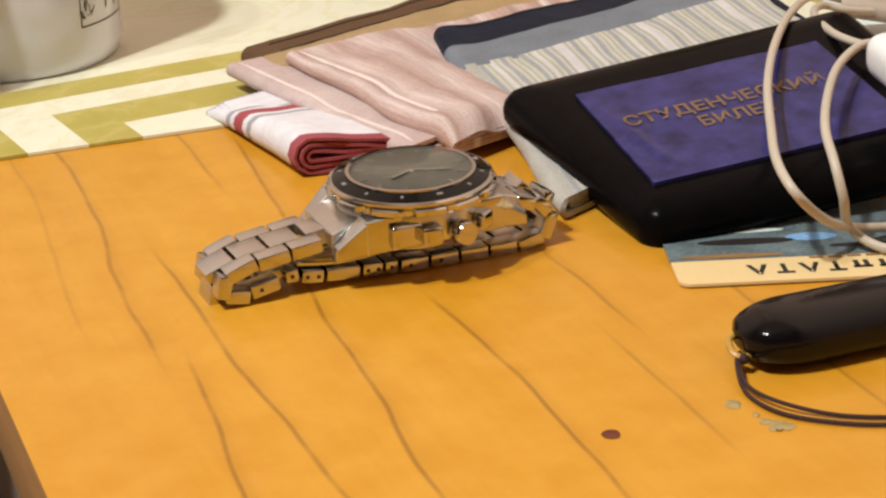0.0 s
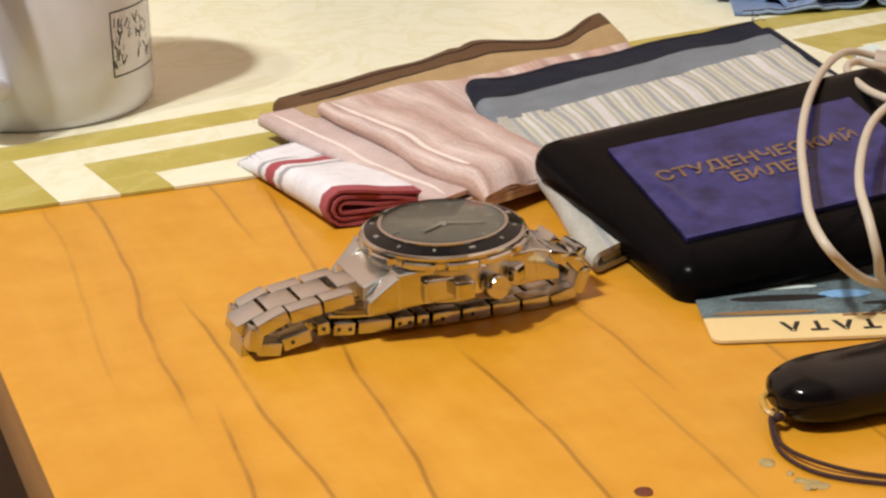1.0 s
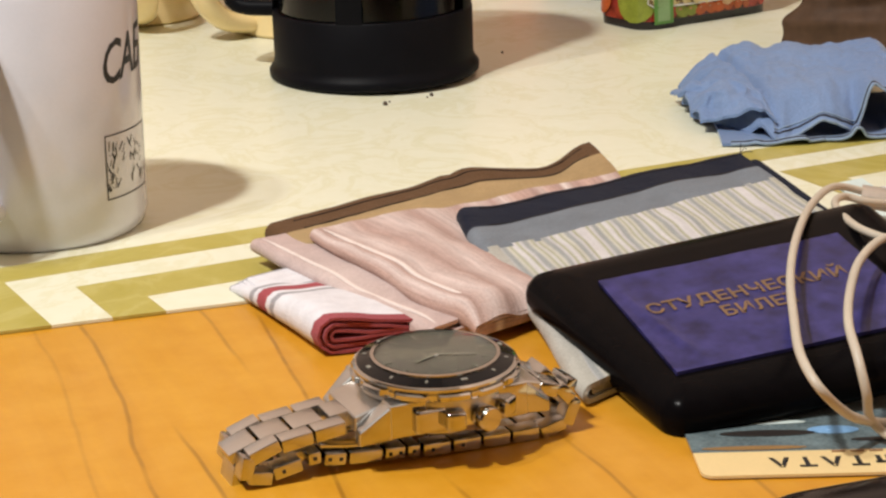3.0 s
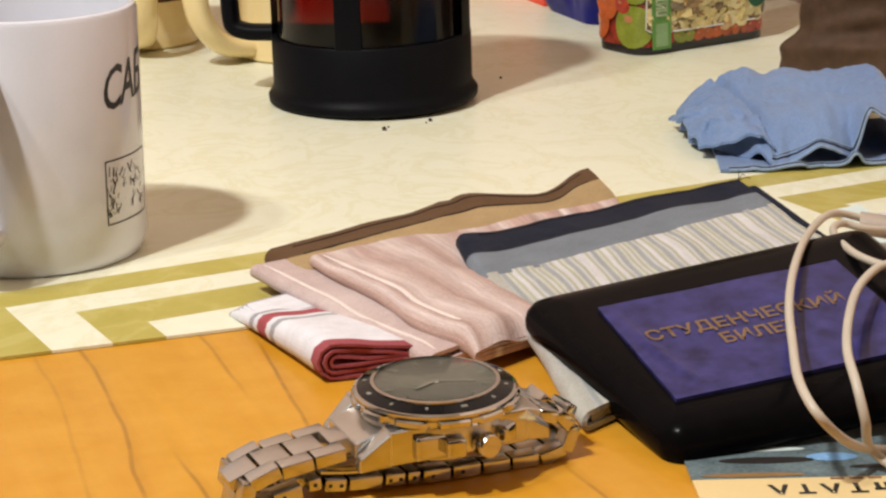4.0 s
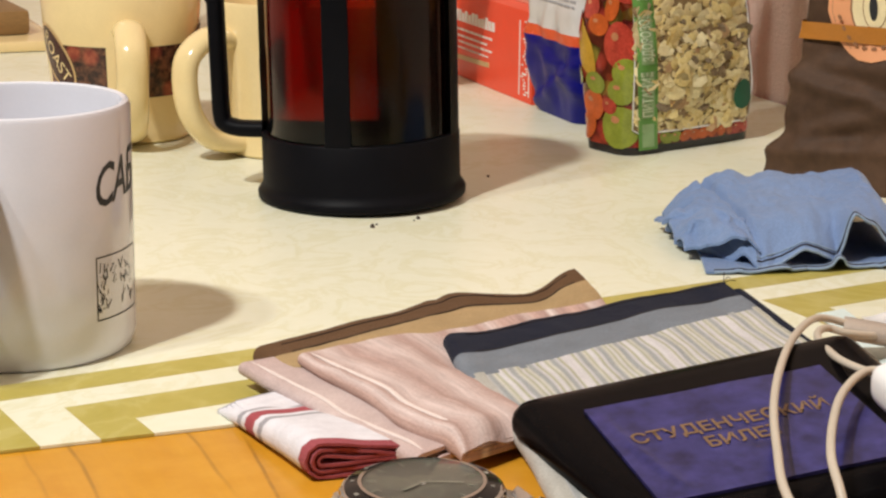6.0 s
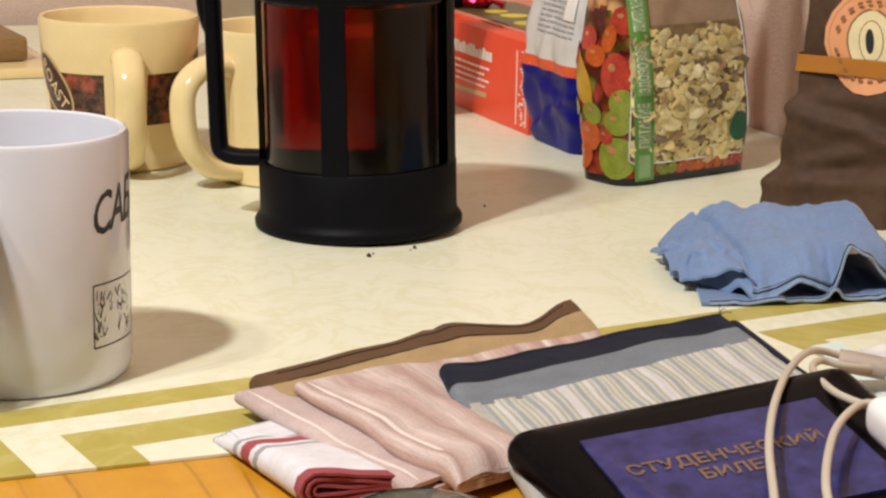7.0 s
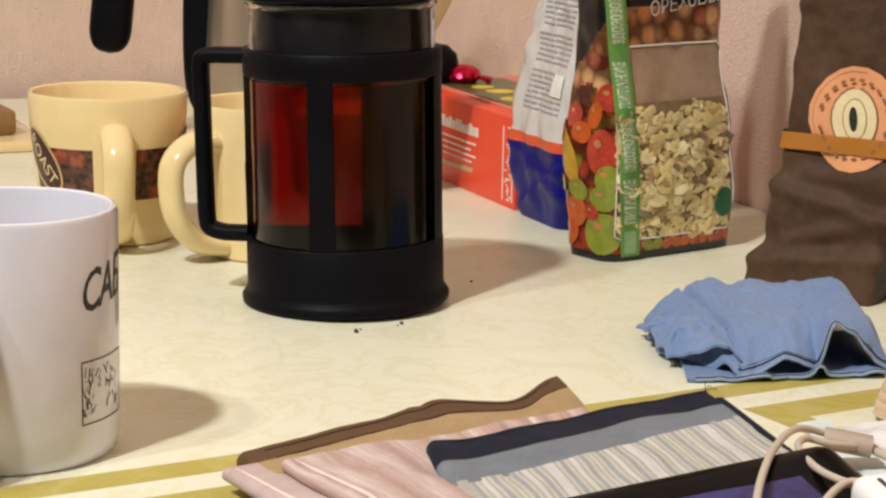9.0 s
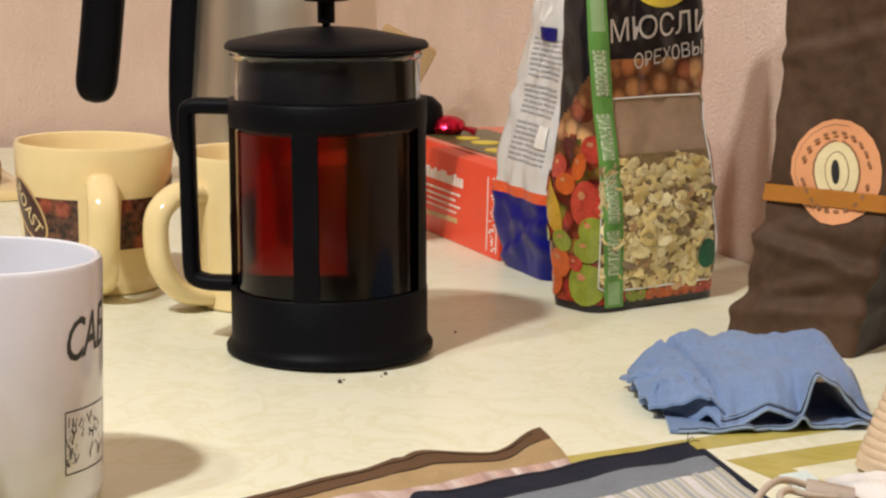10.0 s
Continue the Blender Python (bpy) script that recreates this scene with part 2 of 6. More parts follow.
def wood_top():
    m, nt, b = nodes_of("varnished_pine")
    broad = noise_node(nt, 9, 2, 0.4, (1, 0.12, 1))
    lines = noise_node(nt, 13, 1.0, 0.35, (1, 0.055, 1), distort=0.10)
    fibre = noise_node(nt, 260, 3, 0.6, (1, 0.05, 1))
    blotch = noise_node(nt, 70, 3, 0.6)
    base = ramp(nt, broad, [(0.25, (0.55, 0.240, 0.009)), (0.55, (0.625, 0.297, 0.013)), (0.8, (0.58, 0.258, 0.010))])
    grain = ramp(nt, fibre, [(0.3, (0.88, 0.84, 0.80)), (0.7, (1.0, 1.0, 1.0))])
    base = mix(nt, 0.45, base, grain, "MULTIPLY")
    base = mix(nt, 0.22, base, ramp(nt, blotch, [(0.35, (0.72, 0.385, 0.07)), (0.65, (0.52, 0.22, 0.009))]))
    def calc(op, x, y=None):
        n = nt.nodes.new("ShaderNodeMath")
        n.operation = op
        for sock, v in zip(n.inputs, (x, y)):
            if isinstance(v, (int, float)):
                sock.default_value = v
            elif v is not None:
                nt.links.new(v, sock)
        return n.outputs[0]

    def step(x, lo, hi):
        n = nt.nodes.new("ShaderNodeMapRange")
        n.interpolation_type = "SMOOTHSTEP"
        n.inputs["From Min"].default_value, n.inputs["From Max"].default_value = lo, hi
        nt.links.new(x, n.inputs["Value"])
        return n.outputs["Result"]

    tc, sep = nt.nodes.new("ShaderNodeTexCoord"), nt.nodes.new("ShaderNodeSeparateXYZ")
    nt.links.new(tc.outputs["Object"], sep.inputs["Vector"])
    wob = calc("MULTIPLY", calc("SUBTRACT", noise_node(nt, 24, 2, 0.4, (1, 0.7, 1)), 0.5), 0.0070)
    across, along = calc("ADD", sep.outputs["X"], wob), sep.outputs["Y"]
    worn = step(noise_node(nt, 55, 3, 0.6), 0.30, 0.55)
    total = None
    # summer rings: place, slope, bend, where it bends, start, end, strength
    for a0, slope, turn, where, v0, v1, power in (
            (0.1045, 0.0, 0.0042, 0.515, 0.425, 0.64, 0.85), (0.1165, -0.025, 0.0, 0.5, 0.28, 0.515, 0.95),
            (0.1090, 0.105, 0.0, 0.5, 0.25, 0.444, 0.95), (0.1480, 0.080, 0.003, 0.490, 0.28, 0.60, 1.0),
            (0.1462, 0.0, 0.0, 0.5, 0.535, 0.66, 0.7), (0.1733, 0.003, 0.0, 0.5, 0.26, 0.458, 1.0),
            (0.2115, 0.0, 0.0, 0.5, 0.395, 0.475, 0.75), (0.2033, 0.005, 0.0, 0.5, 0.33, 0.418, 0.6),
            (0.2460, 0.01, 0.002, 0.42, 0.24, 0.60, 0.7), (0.2740, -0.01, 0.0, 0.5, 0.20, 0.55, 0.8),
            (0.0880, 0.03, 0.002, 0.50, 0.45, 0.66, 0.35), (0.1840, 0.02, 0.0, 0.5, 0.47, 0.62, 0.5)):
        line = calc("MULTIPLY_ADD", along, slope)
        line.node.inputs[2].default_value = a0 - slope * 0.45
        if turn:
            bent = calc("TANH", calc("DIVIDE", calc("SUBTRACT", along, where), 0.03))
            line = calc("ADD", line, calc("MULTIPLY", bent, turn))
        off = calc("SUBTRACT", across, line)
        core = step(calc("ABSOLUTE", off), 0.00110, 0.00010)
        halo = calc("MULTIPLY", calc("MULTIPLY", step(off, 0.0042, 0.0), step(off, -0.0006, 0.0)), 0.22)
        mask = calc("MULTIPLY", calc("MAXIMUM", core, halo), calc("MULTIPLY", step(along, v0, v0 + 0.03), step(along, v1, v1 - 0.03)))
        mask = calc("MULTIPLY", mask, power)
        total = mask if total is None else calc("MAXIMUM", total, mask)
    keep = calc("MULTIPLY_ADD", worn, 0.45)
    keep.node.inputs[2].default_value = 0.5
    total = calc("MULTIPLY", total, keep)
    base = mix(nt, 0.5, base, ramp(nt, lines, [(0.35, (0.97, 0.93, 0.85)), (0.5, (1, 1, 1)), (0.52, (0.93, 0.88, 0.8)), (0.6, (1, 1, 1))]), "MULTIPLY")
    base = mix(nt, total, base, mix(nt, 1.0, base, (0.55, 0.52, 0.56), "MULTIPLY"))
    nt.links.new(base, b.inputs["Base Color"])
    b.inputs["Roughness"].default_value, b.inputs["Coat Weight"].default_value, b.inputs["Coat Roughness"].default_value = 0.42, 0.25, 0.3
    bump(nt, b, fibre, 0.12, 0.0004)
    return m


def oilcloth(name, a, c, vein):
    m, nt, b = nodes_of(name)
    big = noise_node(nt, 22, 5, 0.62, distort=1.6)
    fine = noise_node(nt, 160, 3, 0.6)
    col = ramp(nt, big, [(0.30, a), (0.47, c), (0.53, vein), (0.58, c), (0.8, a)])
    col = mix(nt, 0.25, col, ramp(nt, fine, [(0.3, vein), (0.7, c)]))
    nt.links.new(col, b.inputs["Base Color"])
    b.inputs["Roughness"].default_value = 0.38
    bump(nt, b, fine, 0.2, 0.0006)
    return m


def fabric(name, axis, stops, cross=None, weave=1500, fuzz=0.06, noise_amount=0.14, repeat=1, streak=0.25, wobble=0.018):
    """Woven cloth; stops run along u (0) or v (1) of its UV; cross stops multiply over the other."""
    m, nt, b = nodes_of(name)
    uv, sep = nt.nodes.new("ShaderNodeUVMap"), nt.nodes.new("ShaderNodeSeparateXYZ")
    nt.links.new(uv.outputs["UV"], sep.inputs["Vector"])
    wob = noise_node(nt, 45, 2, 0.5)
    add = nt.nodes.new("ShaderNodeMath")
    add.operation = "MULTIPLY_ADD"
    add.inputs[1].default_value = wobble
    nt.links.new(wob, add.inputs[0])
    nt.links.new(sep.outputs["XY"[axis]], add.inputs[2])
    along = add.outputs[0]
    if repeat > 1:
        wrap = nt.nodes.new("ShaderNodeMath")
        wrap.operation = "PINGPONG"
        wrap.inputs[1].default_value = 1.0
        up = nt.nodes.new("ShaderNodeMath")
        up.operation = "MULTIPLY"
        up.inputs[1].default_value = repeat
        nt.links.new(along, up.inputs[0])
        nt.links.new(up.outputs[0], wrap.inputs[0])
        along = wrap.outputs[0]
    col = ramp(nt, along, stops, "LINEAR")
    lines = noise_node(nt, 1.0, 2, 0.6, (150, 5, 1) if axis == 0 else (12, 12, 1), "UV")
    col = mix(nt, streak, col, ramp(nt, lines, [(0.3, (0.62, 0.58, 0.56)), (0.7, (1.25, 1.22, 1.2))]), "MULTIPLY")
    if cross:
        col = mix(nt, 1.0, col, ramp(nt, sep.outputs["XY"[1 - axis]], cross), "MULTIPLY")
    thread = noise_node(nt, weave, 2, 0.6)
    stain = noise_node(nt, 90, 3, 0.6)
    col = mix(nt, noise_amount, col, ramp(nt, thread, [(0.35, (0.25, 0.22, 0.2)), (0.65, (1, 1, 1))]), "OVERLAY")
    col = mix(nt, 0.18, col, ramp(nt, stain, [(0.3, (0.7, 0.68, 0.66)), (0.7, (1, 1, 1))]), "MULTIPLY")
    nt.links.new(col, b.inputs["Base Color"])
    b.inputs["Roughness"].default_value, b.inputs["Sheen Weight"].default_value = 0.95, fuzz
    b.inputs["Specular IOR Level"].default_value = 0.15
    crease = noise_node(nt, 60, 3, 0.6, distort=0.6)
    bump(nt, b, mix(nt, 0.75, thread, crease), 0.55, 0.0022)
    return m


def bands(edges, soft=0.004):
    """Colour stops from (start, colour) pairs with hard edges."""
    out = []
    for i, (p, c) in enumerate(edges):
        if i:
            out.append((max(p - soft, 0), edges[i - 1][1]))
        out.append((p, c))
    return out


def glassy(name, colour, rough=0.0, ior=1.45):
    m, nt, b = nodes_of(name)
    b.inputs["Base Color"].default_value = (*colour, 1)
    b.inputs["Transmission Weight"].default_value, b.inputs["Roughness"].default_value, b.inputs["IOR"].default_value = 1.0, rough, ior
    return m


def wallpaper(name, a, c):
    m, nt, b = nodes_of(name)
    grain, big = noise_node(nt, 420, 4, 0.7), noise_node(nt, 14, 4, 0.6)
    fibre = noise_node(nt, 120, 3, 0.6, (1, 1, 0.25))
    col = mix(nt, 0.4, ramp(nt, big, [(0.3, a), (0.7, c)]), ramp(nt, grain, [(0.3, a), (0.7, c)]))
    nt.links.new(col, b.inputs["Base Color"])
    b.inputs["Roughness"].default_value = 0.8
    bump(nt, b, mix(nt, 0.5, fibre, grain), 1.0, 0.0035)
    return m


def bean_print(name):
    m, nt, b = nodes_of(name)
    tc, vo = nt.nodes.new("ShaderNodeTexCoord"), nt.nodes.new("ShaderNodeTexVoronoi")
    vo.inputs["Scale"].default_value = 82
    nt.links.new(tc.outputs["Object"], vo.inputs["Vector"])
    spot = ramp(nt, vo.outputs["Distance"], [(0.0, (0.50, 0.13, 0.07)), (0.28, (0.32, 0.05, 0.03)), (0.50, (0.03, 0.012, 0.010))])
    col = mix(nt, 0.35, spot, ramp(nt, noise_node(nt, 240, 3), [(0.4, (0.02, 0.01, 0.01)), (0.7, (0.5, 0.2, 0.1))]))
    nt.links.new(col, b.inputs["Base Color"])
    b.inputs["Roughness"].default_value = 0.22
    return m


def cell_print(name, scale, stops):
    """A print of rounded things, each of its own colour, with dark gaps."""
    m, nt, b = nodes_of(name)
    tc, vo = nt.nodes.new("ShaderNodeTexCoord"), nt.nodes.new("ShaderNodeTexVoronoi")
    vo.inputs["Scale"].default_value = scale
    nt.links.new(tc.outputs["Object"], vo.inputs["Vector"])
    sep = nt.nodes.new("ShaderNodeSeparateColor")
    nt.links.new(vo.outputs["Color"], sep.inputs["Color"])
    col = ramp(nt, sep.outputs["Red"], stops)
    col = mix(nt, 1.0, col, ramp(nt, vo.outputs["Distance"], [(0.0, (1.25, 1.2, 1.15)), (0.35, (0.9, 0.9, 0.9)), (0.62, (0.25, 0.2, 0.2))]), "MULTIPLY")
    col = mix(nt, 0.3, col, ramp(nt, noise_node(nt, 320, 3), [(0.35, (0.3, 0.25, 0.25)), (0.65, (1, 1, 1))]), "MULTIPLY")
    nt.links.new(col, b.inputs["Base Color"])
    b.inputs["Roughness"].default_value = 0.2
    return m


def flake_mix(name):
    m, nt, b = nodes_of(name)
    geo = nt.nodes.new("ShaderNodeNewGeometry")
    col = ramp(nt, geo.outputs["Random Per Island"], [(0.0, (0.90, 0.75, 0.34)), (0.42, (0.95, 0.86, 0.52)), (0.68, (0.88, 0.70, 0.27)), (0.84, (0.92, 0.74, 0.28)), (0.88, (0.05, 0.03, 0.025)), (0.94, (0.09, 0.05, 0.03)), (1.0, (0.45, 0.22, 0.08))])
    col = mix(nt, 0.3, col, ramp(nt, noise_node(nt, 500, 3), [(0.3, (0.42, 0.27, 0.1)), (0.7, (0.9, 0.78, 0.52))]))
    nt.links.new(col, b.inputs["Base Color"])
    b.inputs["Roughness"].default_value = 0.6
    bump(nt, b, noise_node(nt, 700, 2), 0.3, 0.0006)
    return m


WOOD = wood_top()
WOOD_SIDE = plain("raw_board_edge", (0.36, 0.17, 0.05), 0.6, vary=0.25, stretch=(1, 0.1, 1))
CREAM = oilcloth("oilcloth_cream", (0.785, 0.778, 0.605), (0.815, 0.812, 0.655), (0.735, 0.715, 0.50))
OLIVE = oilcloth("oilcloth_olive", (0.40, 0.33, 0.055), (0.46, 0.385, 0.085), (0.52, 0.45, 0.14))
WALL = wallpaper("pinkish_wallpaper", (0.74, 0.555, 0.445), (0.92, 0.725, 0.61))
ROOM_DARK = plain("dark_unseen_wall", (0.20, 0.15, 0.11), 0.9)
PAINT = plain("ceiling_paint", (0.55, 0.50, 0.44), 0.9)
CERAMIC = plain("white_glaze", (0.69, 0.70, 0.765), 0.13, vary=0.03, relief=0.0, coat=0.3)
CREAM_GLAZE = plain("cream_glaze", (0.84, 0.66, 0.34), 0.14, vary=0.05, relief=0.03, coat=0.3)
INK = plain("black_print", (0.018, 0.018, 0.02), 0.5)
BEAN = bean_print("bean_print")
LOGO_BROWN = plain("logo_brown", (0.055, 0.018, 0.014), 0.25)
TAN_PRINT = plain("tan_print", (0.60, 0.40, 0.18), 0.3)
PLASTIC = plain("black_plastic", (0.004, 0.004, 0.0055), 0.48, vary=0.2, relief=0.06, spec=0.08)
KNOB_BROWN = plain("dark_brown_plastic", (0.03, 0.014, 0.012), 0.3)
GLASS = glassy("clear_glass", (0.97, 0.98, 0.97))
JUG_GLASS = glassy("thin_jug_glass", (0.86, 0.85, 0.83), 0.0, 1.2)
TEA = glassy("red_tea", (0.16, 0.009, 0.005), 0.14, 1.34)
TEA.node_tree.nodes["Principled BSDF"].inputs["Specular IOR Level"].default_value = 0.15
STEEL = plain("brushed_steel", (0.66, 0.65, 0.63), 0.30, 1.0, vary=0.06, scale=40, fine=1200, relief=0.03, stretch=(0.05, 1, 1))
POLISH = plain("polished_steel", (0.55, 0.54, 0.52), 0.08, 1.0, vary=0.04, relief=0.0)
KETTLE = plain("satin_steel", (0.74, 0.69, 0.58), 0.38, 1.0, vary=0.05, relief=0.02, stretch=(1, 1, 0.1))
DIAL = plain("dial_grey", (0.058, 0.053, 0.040), 0.5, 0.0)
DIAL_FAINT = plain("dial_faint_print", (0.13, 0.122, 0.095), 0.5)
DIAL_PRINT = plain("dial_print", (0.30, 0.29, 0.25), 0.4, 0.2)
COATED = glassy("coated_glass", (0.98, 0.98, 0.96), 0.0, 1.10)
BEZEL = plain("bezel_black", (0.006, 0.006, 0.007), 0.10, relief=0.0, spec=0.2)
SILVER = plain("silver_print", (0.75, 0.74, 0.70), 0.3, 0.6)
LEATHER = plain("black_patent_leather", (0.0035, 0.003, 0.0035), 0.20, vary=0.25, fine=260, relief=0.10, depth=0.0006, coat=0.0, spec=0.035)
BLUE_COVER = plain("blue_cover", (0.030, 0.029, 0.125), 0.22, vary=0.6, scale=75, fine=180, relief=0.3, depth=0.0006, coat=0.0, spec=0.22)
GOLD = plain("gold_print", (0.21, 0.125, 0.06), 0.4, 0.2, vary=0.25)
CABLE = plain("beige_cable", (0.54, 0.475, 0.385), 0.42, vary=0.08)
GREY_PLASTIC = plain("greige_plastic", (0.44, 0.37, 0.31), 0.4)
WHITE_PLASTIC = plain("white_plastic", (0.84, 0.84, 0.84), 0.25, vary=0.02, relief=0.0)
PALE_PAPER = plain("pale_blue_paper", (0.60, 0.70, 0.68), 0.7)
WHITE_PAPER = plain("white_paper", (0.80, 0.78, 0.74), 0.7)
CARD_TAN = plain("card_tan", (0.78, 0.60, 0.30), 0.3, vary=0.05, relief=0)
CARD_BLUE = plain("card_photo", (0.14, 0.185, 0.20), 0.2, vary=0.55, scale=70, relief=0)
CARD_GLOW = plain("card_sky_blue", (0.22, 0.42, 0.70), 0.25, vary=0.2, relief=0)
FOB = plain("glossy_black", (0.005, 0.004, 0.0045), 0.13, vary=0.2, relief=0.03, coat=0.0, spec=0.25)
CORD = plain("dark_cord", (0.040, 0.014, 0.012), 0.8, fine=2500, relief=0.4)
AMBER = plain("amber_clip", (0.52, 0.30, 0.06), 0.3)
GREEN_PLASTIC = plain("green_plastic", (0.06, 0.42, 0.16), 0.35)
SMEAR = plain("dried_grey_smear", (0.36, 0.27, 0.11), 0.5, vary=0.3, fine=500)
KNOT = plain("wood_knot", (0.14, 0.03, 0.012), 0.5, vary=0.4)
CRUMB = plain("dark_crumb", (0.06, 0.04, 0.03), 0.9)
RED_BOX = plain("red_carton", (0.80, 0.070, 0.026), 0.35, vary=0.06)
PINK_BOX = plain("worn_red_carton", (0.70, 0.22, 0.15), 0.5, vary=0.08)
BOX_PICTURE = plain("dark_green_print", (0.09, 0.085, 0.03), 0.3, vary=0.8, scale=90)
YELLOW_PRINT = plain("yellow_print", (0.72, 0.56, 0.05), 0.35)
FOIL = plain("red_foil", (0.60, 0.012, 0.05), 0.16, 0.85, vary=0.1)
BAG_BLACK = plain("black_film", (0.012, 0.010, 0.012), 0.2, vary=0.2, relief=0.05)
BAG_CLEAR = plain("cloudy_film", (0.38, 0.26, 0.17), 0.15, vary=0.2, coat=0.4)
OAT_SHADE = plain("oat_shadow", (0.24, 0.16, 0.07), 0.7, vary=0.4, scale=220)
FLAKES = flake_mix("oat_flakes")
STRIP_PALE = plain("pale_green_print", (0.27, 0.42, 0.20), 0.35, vary=0.15)
STRIP_GREEN = plain("green_ribbon_print", (0.12, 0.30, 0.065), 0.35, vary=0.15)
PALE_PRINT = plain("pale_green_letters", (0.62, 0.72, 0.50), 0.4)
FRUIT_BED = cell_print("berry_print", 100, [(0.0, (0.34, 0.030, 0.022)), (0.35, (0.42, 0.07, 0.02)), (0.6, (0.30, 0.03, 0.03)), (0.8, (0.45, 0.22, 0.03)), (1.0, (0.16, 0.20, 0.03))])
NUT_BED = cell_print("nut_print", 88, [(0.0, (0.44, 0.15, 0.055)), (0.4, (0.56, 0.27, 0.10)), (0.75, (0.66, 0.38, 0.17)), (1.0, (0.34, 0.07, 0.035))])
FRUIT_SHEEN = plain("pale_fruit_print", (0.52, 0.22, 0.10), 0.2, vary=0.3)
FRUIT_RED = plain("red_fruit_print", (0.42, 0.05, 0.03), 0.16, vary=0.45, scale=120)
FRUIT_ORANGE = plain("orange_fruit_print", (0.52, 0.10, 0.02), 0.16, vary=0.3, scale=120)
FRUIT_GREEN = plain("green_fruit_print", (0.24, 0.28, 0.035), 0.16, vary=0.3, scale=120)
FRUIT_YELLOW = plain("yellow_fruit_print", (0.52, 0.30, 0.035), 0.16, vary=0.25, scale=120)
DOT_GREEN = plain("dark_green_dot", (0.005, 0.10, 0.05), 0.4)
BAG_WHITE = plain("white_film", (0.66, 0.65, 0.64), 0.2, vary=0.08, coat=0.4, relief=0.05)
BAG_BLUE = plain("blue_film", (0.004, 0.005, 0.16), 0.34, vary=0.3, spec=0.2)
BAG_RED = plain("red_film", (0.70, 0.10, 0.03), 0.25)
GREY_PRINT = plain("grey_print", (0.34, 0.34, 0.36), 0.5)
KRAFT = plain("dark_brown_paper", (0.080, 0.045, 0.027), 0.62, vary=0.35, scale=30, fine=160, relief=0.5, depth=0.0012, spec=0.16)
KRAFT_DARK = plain("very_dark_brown", (0.016, 0.012, 0.011), 0.6)
STICKER = plain("salmon_sticker", (0.80, 0.36, 0.17), 0.45, vary=0.05)
STICKER_DARK = plain("sticker_brown", (0.28, 0.13, 0.06), 0.5)
STICKER_CREAM = plain("sticker_cream", (0.80, 0.68, 0.40), 0.45)
TAPE = plain("orange_tape", (0.44, 0.17, 0.025), 0.35)
TAN_CARD = plain("tan_cardboard", (0.46, 0.29, 0.13), 0.7)
RIBBED = plain("tan_ribbed_plastic", (0.68, 0.52, 0.36), 0.4)
BROWN_WOOD = plain("brown_wood", (0.26, 0.15, 0.055), 0.5, vary=0.3, stretch=(0.2, 1, 1))
FLOOR_MAT = plain("linoleum", (0.22, 0.21, 0.17), 0.4, vary=0.2, scale=20)
FLOOR_DARK = plain("dark_linoleum", (0.035, 0.032, 0.018), 0.4, vary=0.3, scale=20)

# ---- the room ----
U0, U1, V0, V1 = -2.2, 0.643, -2.4, 1.75
FLOOR_Z, TOP_Z = -0.74, 1.9


def slab(name, lo, hi, mat, kind="structure", category="wall", label=""):
    bm = bmesh.new()
    c = [(a + b) / 2 for a, b in zip(lo, hi)]
    box(bm, c, [b - a for a, b in zip(lo, hi)])
    return solo(name, bm, mat, TABLE, label, category, kind=kind, smooth=0)


slab("wall_right", (U1, V0, FLOOR_Z), (U1 + 0.1, V1 + 0.1, TOP_Z), WALL, label="pinkish beige textured wallpaper on the wall")
slab("wall_back", (U0, V1, FLOOR_Z), (U1, V1 + 0.1, TOP_Z), WALL, label="pinkish beige textured wallpaper on the wall")
# left and front walls stay unseen; dark colour keeps their bounce and reflections low
slab("wall_left", (U0 - 0.1, V0, FLOOR_Z), (U0, V1 + 0.1, TOP_Z), ROOM_DARK, label="unseen kitchen wall, coloured dark to cut bounced light")
slab("wall_front", (U0, V0 - 0.1, FLOOR_Z), (U1, V0, TOP_Z), ROOM_DARK, label="unseen kitchen wall, coloured dark to cut bounced light")
slab("ceiling", (U0 - 0.1, V0 - 0.1, TOP_Z), (U1 + 0.1, V1 + 0.1, TOP_Z + 0.1), PAINT, category="ceiling", label="plain off-white painted ceiling")
floor = slab("floor", (U0 - 0.1, V0 - 0.1, FLOOR_Z - 0.1), (U1 + 0.1, V1 + 0.1, FLOOR_Z), FLOOR_MAT, category="floor", label="grey and dark olive chequered linoleum floor")

# ---- the table and its oilcloth ----
table = thing("table", TABLE, "orange varnished pine table half covered by oilcloth", "table")
EDGE_U = 0.0615
bm = bmesh.new()
box(bm, ((EDGE_U + 0.640) / 2, 0.72, -0.011), (0.640 - EDGE_U, 2.02, 0.022), 0.0015)
for f in bm.faces:
    f.material_index = 0 if f.normal.z > 0.5 else 1
part("tabletop", bm, [WOOD, WOOD_SIDE], table, "orange varnished pine boards with dark grain lines", smooth=30)
for lu in (0.13, 0.58):
    for lv in (-0.2, 1.64):
        bm = bmesh.new()
        box(bm, (lu, lv, (FLOOR_Z - 0.022) / 2), (0.05, 0.05, -0.022 - FLOOR_Z), 0.004)
        part("leg", bm, WOOD_SIDE, table)

P0, PERIOD = 0.181, 0.289


def border(p, q):
    k = (p - P0) % PERIOD
    if q > 0.6465:
        return 0
    if q > 0.630:
        return 1
    if k < 0.019:
        return 0
    if k > 0.256:
        return 1
    if q > 0.614:
        return 0
    if q > 0.593:
        return 1
    return 1 if k < 0.036 else 0


